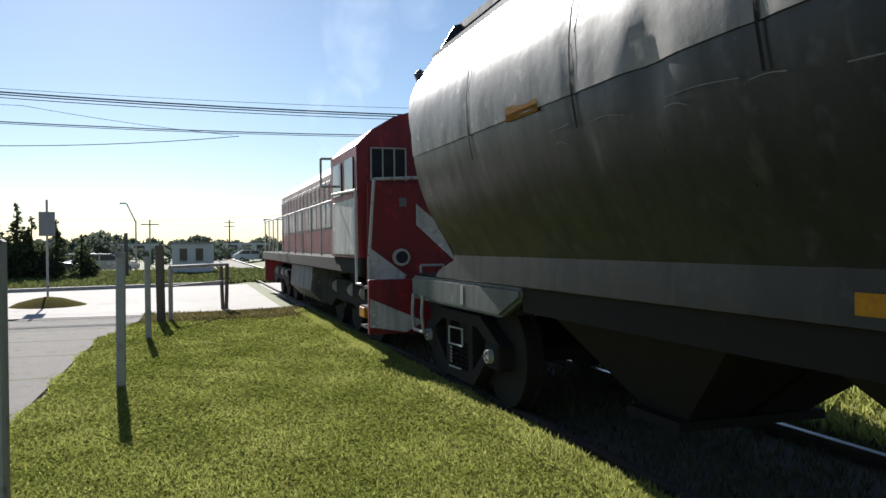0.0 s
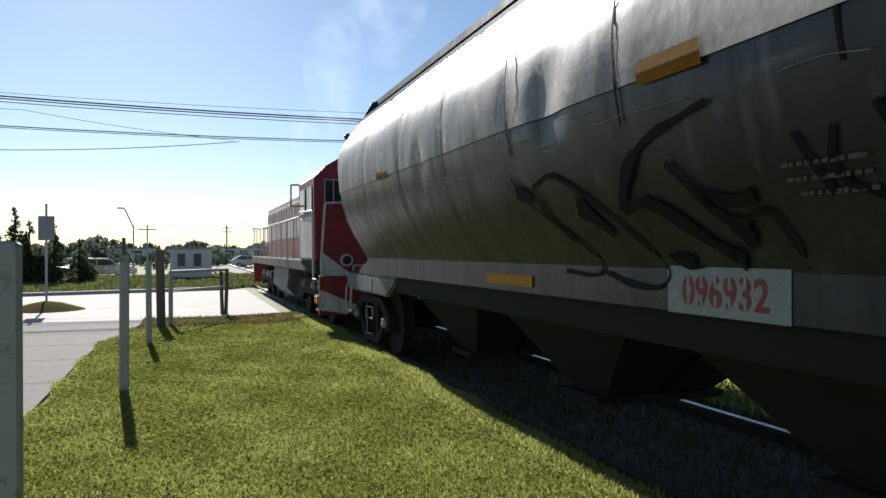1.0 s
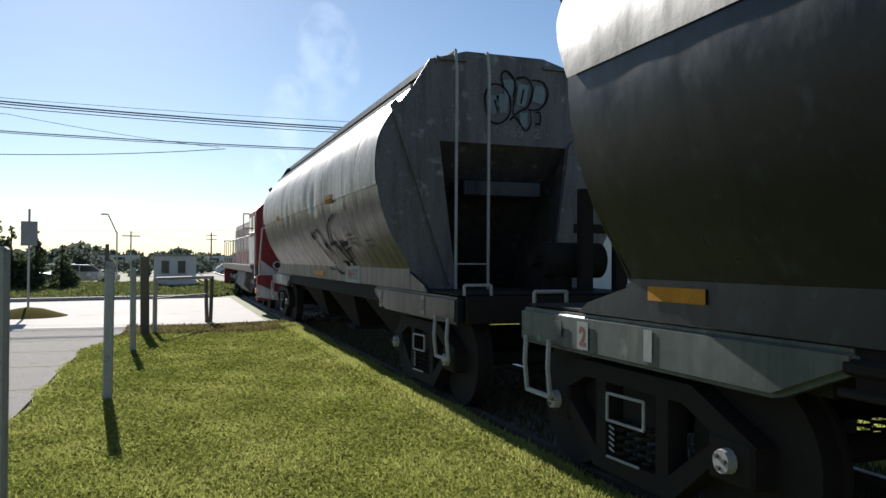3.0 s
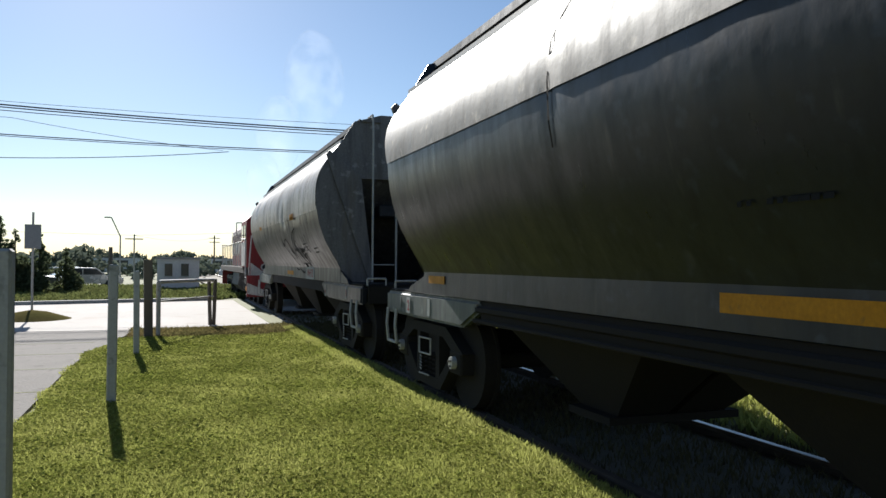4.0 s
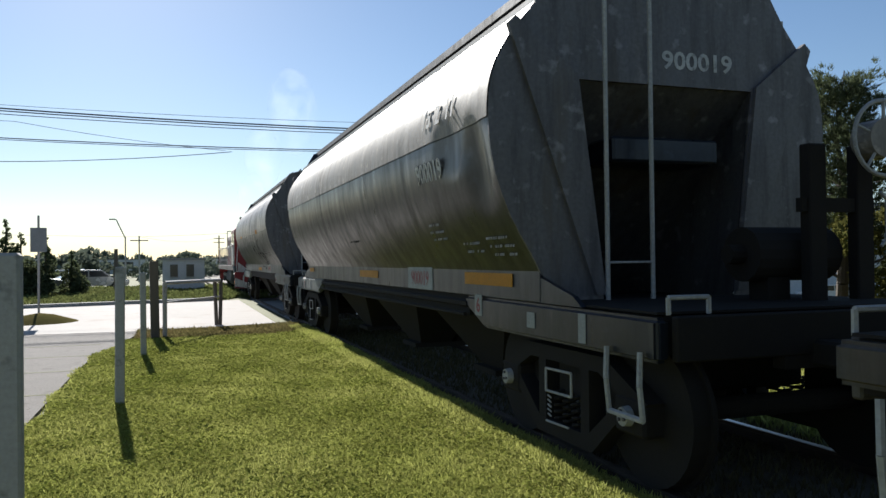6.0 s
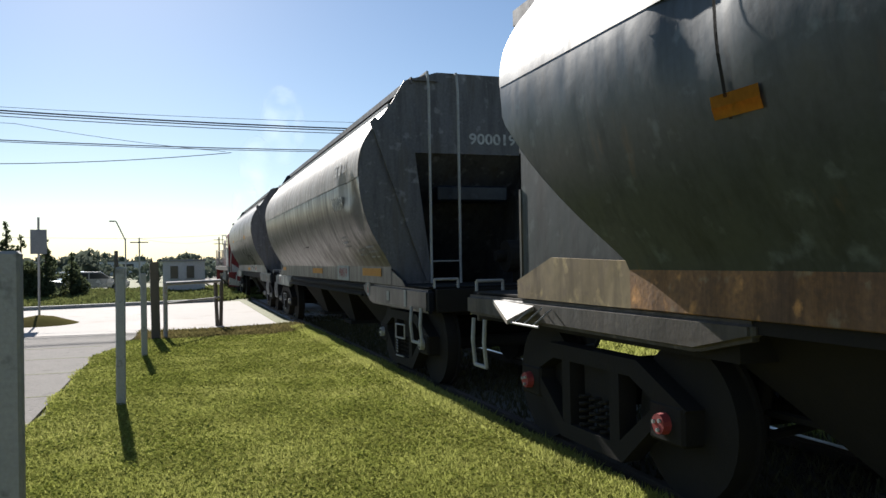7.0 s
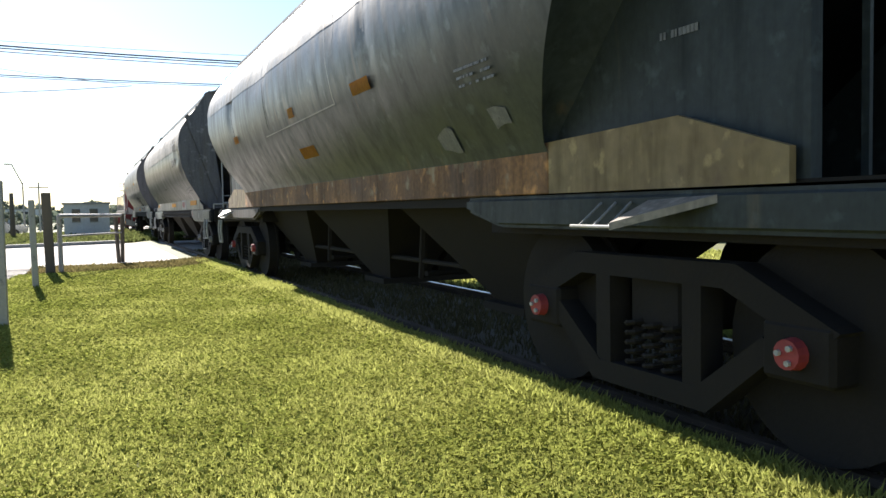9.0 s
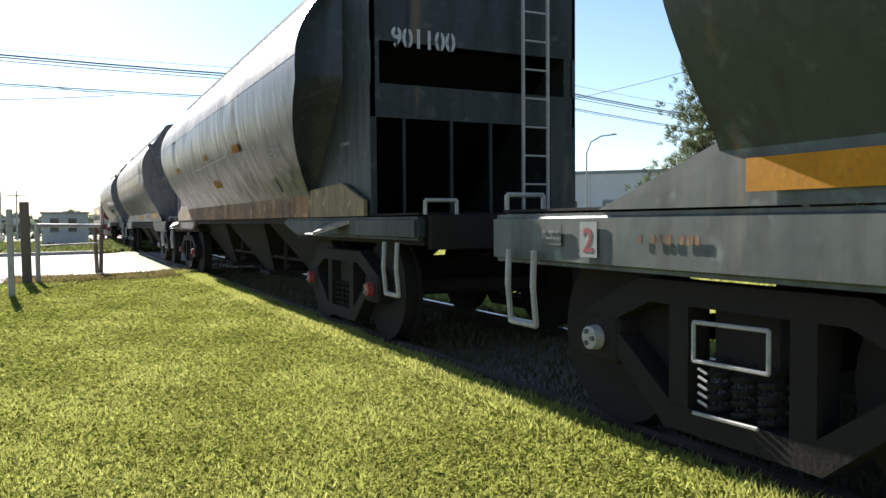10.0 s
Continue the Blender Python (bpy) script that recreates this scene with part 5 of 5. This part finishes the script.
rng = np.random.default_rng(21)
cs, rs = [], []
for i in range(260):
    x = rng.uniform(-150, 90)
    cs.append((x, rng.uniform(150, 200), rng.uniform(0.3, 2.2)))
    rs.append(rng.uniform(1.2, 2.6))
for i in range(60):
    cs.append((rng.uniform(-40, 14), rng.uniform(85, 118), rng.uniform(0.2, 1.3)))
    rs.append(rng.uniform(0.6, 1.4))
for i in range(10):
    cs.append((rng.uniform(-12.5, -8.5), rng.uniform(96, 102), rng.uniform(1.2, 2.6)))
    rs.append(rng.uniform(0.8, 1.4))
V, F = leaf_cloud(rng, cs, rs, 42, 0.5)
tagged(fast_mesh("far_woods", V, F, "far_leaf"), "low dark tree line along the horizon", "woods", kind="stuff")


# ---------------------------------------------------------------- buildings and cars


def shed(name, x, y, w, d, h, material, label, doors=2):
    t = thing(name, label, "building", at=pose(x, y, 0))
    bm = B()
    add_box(bm, -w / 2, w / 2, -d / 2, d / 2, -0.1, h)
    part("wall", bm, material, t)
    bm = B()
    add_box(bm, -w / 2 - 0.08, w / 2 + 0.08, -d / 2 - 0.08, d / 2 + 0.08, h, h + 0.09)
    part("roof", bm, "roof", t)
    for k in range(doors):
        cx = -w / 2 + w * (k + 0.7) / (doors + 0.6)
        bm = B()
        add_box(bm, cx - w * 0.09, cx + w * 0.09, -d / 2 - 0.03, -d / 2 - 0.005, h * 0.45, h * 0.85)
        win = part("window", bm, "glass", t)
        bm = B()
        add_box(bm, cx - w * 0.1, cx + w * 0.1, -d / 2 - 0.045, -d / 2 - 0.032, h * 0.42, h * 0.45)
        part("sill", bm, "post", win)
    return t


shed("kiosk", 0.25, 46, 2.2, 2.2, 1.68, "wall", "small pale flat-roofed kiosk beyond the road")
for x, y, w, h, m in ((-10, 125, 11, 2.0, "wall"), (-26, 130, 14, 2.2, "wall"), (9, 130, 8, 2.0, "wall"), (20, 125, 8, 2.4, "wall")):
    shed("low_building", x, y, w, 6, h, m, "low pale building among far trees", 3)


def car(x, y, z, rz, material, label):
    t = thing("car", label, "car", "parked cars", at=pose(x, y, z, 0, 0, rz))
    bm = B()
    add_prism(bm, [(-2.1, 0.35), (2.1, 0.35), (2.15, 0.65), (1.95, 0.82), (1.05, 0.92), (0.45, 1.4), (-1.2, 1.42), (-1.9, 0.98), (-2.12, 0.85)], "y", -0.85, 0.85)
    bmesh.ops.bevel(bm, geom=bm.edges[:], offset=0.05, segments=2, affect="EDGES")
    part("body", bm, material, t)
    for s in (-1, 1):
        for poly in ([(-1.65, 0.98), (-1.15, 1.33), (-0.42, 1.33), (-0.42, 0.95)], [(-0.34, 0.95), (-0.34, 1.33), (0.4, 1.32), (0.9, 0.95)]):
            bm = B()
            add_prism(bm, poly, "y", s * 0.845, s * 0.862)
            part("side_window", bm, "glass", t)
    for xx in (-1.3, 1.3):
        for s in (-1, 1):
            bm = B()
            add_cyl(bm, (xx, s * 0.7, 0.31), (xx, s * 0.88, 0.31), 0.31, seg=18)
            wh = part("wheel", bm, "rubber", t)
            bm = B()
            add_cyl(bm, (xx, s * 0.88, 0.31), (xx, s * 0.89, 0.31), 0.19, seg=14)
            part("rim", bm, "steel", wh)
    for s in (-1, 1):
        bm = B()
        add_box(bm, 2.08, 2.14, s * 0.55, s * 0.8, 0.62, 0.74, 0.01)
        part("headlight", bm, "white", t)


car(-5.4, 56, -0.29, 14, "car_silver", "silver car parked beyond the road")
car(-8.6, 53, -0.27, -6, "car_dark", "dark car parked beyond the road")
car(-10.6, 58, -0.3, 172, "car_white", "white car parked beyond the road")
car(-8.0, 63, -0.3, 176, "car_white", "white van-like car parked beyond the road")
car(-14.5, 60, -0.3, 5, "car_silver", "silver car parked beyond the road")
car(6.8, 88, -0.3, 0, "car_white", "white car parked in the distance")
car(47, 46.5, -2.1, 150, "car_white", "white car parked before the warehouse")
car(51.5, 42.0, -2.1, 140, "car_dark", "dark car parked before the warehouse")


def warehouse():
    t = thing("warehouse", "large pale windowed warehouse behind the trees", "building", at=pose(0, 0, 0))
    plan = [(30, 71), (43.5, 59), (50.3, 51.5), (60, 36), (85, 50), (60, 90)]
    bm = B()
    add_prism(bm, plan, "z", -2.3, 5.4)
    part("wall", bm, "wall", t)
    bm = B()
    add_prism(bm, [(p[0] * 1.002 - 0.1, p[1] - 0.1) for p in plan], "z", 5.4, 5.7)
    part("parapet", bm, "roof", t)
    for a, b in zip(plan[:3], plan[1:4]):
        A, C = Vector((*a, 0)), Vector((*b, 0))
        d = (C - A).normalized()
        nrm = Vector((-d.y, d.x, 0))
        if nrm.dot(Vector((-1, -1, 0))) < 0:
            nrm = -nrm
        n = int((C - A).length / 3.4)
        for k in range(n):
            p = A + d * (k + 0.5) * (C - A).length / n
            bm = B()
            m = Matrix((( d.x, nrm.x, 0, p.x), (d.y, nrm.y, 0, p.y), (0, 0, 1, 0), (0, 0, 0, 1)))
            add_box(bm, -1.65, -1.6, 0.0, 0.06, -2.2, 5.3)
            bm.transform(m)
            part("pilaster", bm, "wall", t)
            if a == plan[0] and k % 2 == 0:
                bm = B()
                add_box(bm, -1.2, 1.3, 0.0, 0.03, 1.4, 2.0)
                bm.transform(m)
                win = part("window", bm, "glass", t, "dark strip window")
                bm = B()
                add_box(bm, -1.3, 1.4, 0.0, 0.09, 1.3, 1.4)
                bm.transform(m)
                part("sill", bm, "post", win)
    return t


warehouse()


# ---------------------------------------------------------------- poles and cables


def pole(x, y, z, h, r, label, material="post", arms=0, name="utility_pole"):
    t = thing(name, label, "pole", at=pose(x, y, z))
    bm = B()
    add_cyl(bm, (0, 0, -0.3), (0, 0, h), r, r * 0.7, seg=10)
    part("shaft", bm, material, t)
    for k in range(arms):
        bm = B()
        add_box(bm, -0.8, 0.8, -0.05, 0.05, h - 0.5 - 0.6 * k, h - 0.4 - 0.6 * k)
        part("crossarm", bm, "wood", t)
    return t


def street_lamp(x, y, z, h, reach, label, slant=True):
    t = pole(x, y, z, h * 0.72 if slant else h * 0.85, 0.08, label, "pipe", name="street_lamp")
    bm = B()
    if slant:
        add_rod(bm, [(0, 0, h * 0.7), (-reach * 0.8, 0, h), (-reach, 0, h)], 0.05)
        tip = Vector((-reach, 0, h))
    else:
        add_rod(bm, [(0, 0, h * 0.84), (reach * 0.15, 0, h * 0.93), (reach * 0.5, 0, h * 0.98), (reach, 0, h)], 0.05)
        tip = Vector((reach, 0, h))
    part("arm", bm, "pipe", t)
    bm = B()
    add_box(bm, tip.x - 0.35, tip.x + 0.1, -0.1, 0.1, h - 0.05, h + 0.06, 0.02)
    part("lamp_head", bm, "pipe", t)


street_lamp(-4.05, 67, 0, 5.05, 0.85, "leaning street lamp beyond the road")
street_lamp(34.5, 46, -1.8, 9.3, 2.6, "tall street lamp with a curved arm", slant=False)
pole(-3.5, 78, 0, 4.1, 0.09, "thin utility pole in the distance", arms=1)
pole(5.9, 123, 0, 5.6, 0.14, "utility pole with crossarms in the distance", "wood", 2)
pole(6.7, 140, 0, 5.4, 0.12, "utility pole with crossarms in the distance", "wood", 1)
pole(-3.2, 45, 0, 2.3, 0.14, "short dark concrete pole beyond the kerb", "wood")
pole(28.5, 29.5, -0.9, 2.9, 0.1, "short dark post with a white top", "wood")
pole(31.0, 36.0, -1.2, 4.2, 0.12, "grey utility pole before the warehouse")


def cable(pts, r, label):
    bm = B()
    out = []
    for a, b in zip(pts, pts[1:]):
        for k in range(12):
            u = k / 12
            p = Vector(a).lerp(Vector(b), u)
            p.z -= 4 * 0.012 * (Vector(b) - Vector(a)).length * u * (1 - u)
            out.append(p)
    out.append(Vector(pts[-1]))
    add_rod(bm, out, r, 5)
    tagged(part("cable", bm, "cable"), label, "cable", "overhead cables", "structure")


far_l, far_r = -40.0, 45.0
for a0, a1, r in ((6.9, 6.6, 0.026), (6.82, 6.52, 0.02), (6.72, 6.4, 0.014), (6.95, 6.98, 0.008), (5.85, 5.95, 0.018), (5.8, 5.88, 0.012)):
    cable([(far_l, 28.5, a0 + 0.4), (-12, 28.5, a0), (20, 28.5, a1 + 0.25), (far_r, 28.5, a1 - 1.0)], r, "black overhead cable sagging over the road")
cable([(-30, 28.6, 4.6), (-5.8, 28.6, 4.9), (1.8, 28.5, 5.47)], 0.013, "slack black cable joined to the main line")
cable([(-30, 28.7, 7.6), (-5.1, 28.6, 6.25), (1.6, 28.5, 5.5)], 0.008, "thin black cable joined to the main line")
cable([(20.5, 28.4, 6.5), (34, 28.4, 10.4)], 0.012, "thin cable rising over the trees")
cable([(-60, 78, 7.2), (-3.5, 78, 4.0), (30, 79, 6.6)], 0.012, "thin far cable")
cable([(-3.5, 78, 4.0), (5.9, 123, 5.3)], 0.012, "thin far cable")

# ---------------------------------------------------------------- grass


def grass(name, n, x0, x1, y0, y1, h0, h1, material, label, seed, near=None, keep=None, width=0.006):
    rng = np.random.default_rng(seed)
    u = rng.uniform(0, 1, n)
    y = y0 + (y1 - y0) * (u ** near if near else u)
    x = rng.uniform(x0, x1, n)
    if keep is not None:
        k = keep(x, y, rng)
        x, y = x[k], y[k]
    n = len(x)
    patch = 0.5 + 0.5 * np.sin(x * 2.3 + np.sin(y * 1.7)) * np.cos(y * 1.9 + np.sin(x * 3.1))
    h = rng.uniform(h0, h1, n) * (0.7 + 0.6 * patch) * rng.choice([1, 1, 1, 1.3], n)
    a = rng.uniform(0, 2 * np.pi, n)
    d = np.stack([np.cos(a), np.sin(a), np.zeros(n)], 1)
    tilt = rng.uniform(0.2, 1.4, n)
    b = rng.uniform(0, 2 * np.pi, n)
    base = np.stack([x, y, bank(x) - 0.035], 1)
    far = 1 + np.maximum(0, y - 4)[:, None] * 0.09
    wd = d * width * far * rng.uniform(0.6, 1.5, n)[:, None]
    top = base + np.stack([np.cos(b) * tilt * h, np.sin(b) * tilt * h, h + 0.035], 1)
    mid = base * 0.5 + top * 0.5 + np.array([0, 0, 0.008])
    V = np.stack([base - wd, base + wd, mid + wd * 0.8, top, mid - wd * 0.8], 1).reshape(-1, 3)
    i = np.arange(n)[:, None] * 5
    F = np.concatenate([i + np.array([[0, 1, 2]]), i + np.array([[0, 2, 4]]), i + np.array([[4, 2, 3]])])
    tagged(fast_mesh(name, V, F, material), label, "grass", kind="stuff")


def verge(x, y, rng):
    e = 2.61 + 0.07 * np.sin(y * 2.1) + 0.05 * np.sin(y * 5.3 + 1) + rng.normal(0, 0.06, len(x))
    left = -1.38 + 0.05 * np.sin(y * 3) + np.clip((y - 14.0) * 0.17, 0, 1) + rng.normal(0, 0.03, len(x))
    return (x < e) & (x > left)


grass("lawn", 480000, -1.5, 3.0, 0.6, 16.8, 0.012, 0.036, "grass", "short mown sunlit grass beside the track", 31, near=1.35, keep=verge, width=0.005)
def clover(n, x0, x1, y0, y1, seed):
    """Low broad leaves among the blades."""
    rng = np.random.default_rng(seed)
    x, y = rng.uniform(x0, x1, n), y0 + (y1 - y0) * rng.uniform(0, 1, n) ** 1.4
    k = verge(x, y, rng) & (np.sin(x * 3.7 + 2 * np.sin(y * 1.3)) * np.cos(y * 2.9 + np.sin(x * 2.0)) + rng.normal(0, 1.3, n) > 0.1)
    x, y = x[k], y[k]
    n = len(x)
    c = np.stack([x, y, bank(x) + rng.uniform(0.012, 0.05, n)], 1)
    a = rng.uniform(0, 2 * np.pi, n)
    r = (rng.uniform(0.006, 0.016, n) * (1 + np.maximum(0, y - 4) * 0.06))[:, None]
    u = np.stack([np.cos(a), np.sin(a), rng.uniform(-0.5, 0.5, n)], 1) * r
    v = np.stack([-np.sin(a), np.cos(a), rng.uniform(-0.5, 0.5, n)], 1) * r * 0.7
    V = np.stack([c - u, c + v, c + u, c - v], 1).reshape(-1, 3)
    tagged(fast_mesh("clover", V, np.arange(n * 4).reshape(-1, 4), "clover"), "low clover leaves among the mown grass", "clover", kind="stuff")


clover(320000, -1.4, 2.8, 0.6, 16.5, 41)
grass("back_lawn", 40000, -1.4, 2.8, -9.0, 0.6, 0.02, 0.05, "grass", "short mown grass behind the camera", 37, width=0.012)
grass("path_lawn", 60000, -11.0, -3.3, -9.0, 16.5, 0.02, 0.06, "grass", "grass beyond the footpath", 38, width=0.014)
grass("lawn_edge", 45000, 2.34, 2.7, 0.6, 17.5, 0.022, 0.065, "grass", "taller grass along the edge of the track", 32)
grass("dry_weeds", 7000, -0.9, 2.6, 16.5, 18.8, 0.02, 0.07, "weeds", "dry brown weeds at the end of the lawn", 33)
grass("far_lawn", 90000, 5.0, 13.0, 2.0, 30.0, 0.04, 0.12, "grass", "sunlit grass on the far side of the track", 34, width=0.012)
grass("field_grass", 60000, -16.0, 6.0, 32.0, 51.0, 0.05, 0.16, "field", "rough green field beyond the road", 35, width=0.02, keep=lambda x, y, r: y > 32.5 + 0.3 * x)

# blades take the colour with the shade painted in
grass("track_grass", 26000, 2.75, 5.1, 0.3, 24.0, 0.015, 0.06, "shade_weeds", "sparse grass between the rails, coloured dark for shade", 36, near=1.4, keep=lambda x, y, r: (np.abs(np.abs(x - TRACK_X) - GAUGE / 2) > 0.1))

# ---------------------------------------------------------------- exhaust smoke


def smoke_material():
    m = bpy.data.materials.new("thin_exhaust_smoke")
    m.use_nodes = True
    nt = m.node_tree
    nt.nodes.remove(nt.nodes["Principled BSDF"])
    tr, tl, mx = nt.nodes.new("ShaderNodeBsdfTransparent"), nt.nodes.new("ShaderNodeBsdfTranslucent"), nt.nodes.new("ShaderNodeMixShader")
    tl.inputs["Color"].default_value = (0.8, 0.82, 0.86, 1)
    tc, ns, mr = nt.nodes.new("ShaderNodeTexCoord"), nt.nodes.new("ShaderNodeTexNoise"), nt.nodes.new("ShaderNodeMapRange")
    ns.inputs["Scale"].default_value, ns.inputs["Detail"].default_value = 0.9, 5.0
    nt.links.new(tc.outputs["Object"], ns.inputs["Vector"])
    nt.links.new(ns.outputs["Fac"], mr.inputs["Value"])
    mr.inputs["From Min"].default_value, mr.inputs["From Max"].default_value = 0.42, 0.75
    mr.inputs["To Min"].default_value, mr.inputs["To Max"].default_value = 0.0, 0.07
    nt.links.new(mr.outputs["Result"], mx.inputs[0])
    nt.links.new(tr.outputs[0], mx.inputs[1])
    nt.links.new(tl.outputs[0], mx.inputs[2])
    nt.links.new(mx.outputs[0], nt.nodes["Material Output"].inputs["Surface"])
    return m


M["smoke"] = smoke_material()


def smoke_plume(x, y, z):
    t = thing("exhaust_smoke", "thin pale exhaust smoke rising from the locomotive", "smoke", at=pose(x, y, z))
    rng = np.random.default_rng(8)
    for k in range(4):
        u = k / 3
        bm = B()
        bmesh.ops.create_icosphere(bm, subdivisions=3, radius=1.0)
        r = 0.5 + 1.0 * u
        shift = rng.normal(0, 0.2, 2)
        for v in bm.verts:
            v.co *= 1 + 0.12 * noise.noise(v.co * 1.6 + Vector((k * 7, 0, 0)))
            v.co = Vector((v.co.x * r, v.co.y * r, v.co.z * r * 1.7)) + Vector((shift[0] + 2.6 * u * u, shift[1], 7.0 * u ** 1.2))
        o = part("puff", bm, "smoke", t, smooth=True)
        o.visible_shadow = False
    return t


smoke = smoke_plume(TRACK_X + 0.3, 21.5, 3.4)

# ---------------------------------------------------------------- motion
VEHICLES = [wagon_1, wagon_2, wagon_3, wagon_4, loco, smoke]


def gone(t):
    """How far the train has rolled."""
    return 4.05 * t if t < 5.2 else 4.05 * t + (0.15 * (t - 5.2) ** 2 if t < 6.3 else 0.1815 + 0.33 * (t - 6.3))


def motions():
    for v in VEHICLES:
        at = v.matrix_basis.translation.copy()
        walk(v, [(k * 0.5, pose(at.x, at.y + gone(k * 0.5), at.z)) for k in range(21)])
    for ws, dy in SPINNERS:
        walk(ws, [(k * 0.1, pose(0, dy, 0.46 + RAIL_TOP, -math.degrees(gone(k * 0.1) / 0.46))) for k in range(101)])


motions()
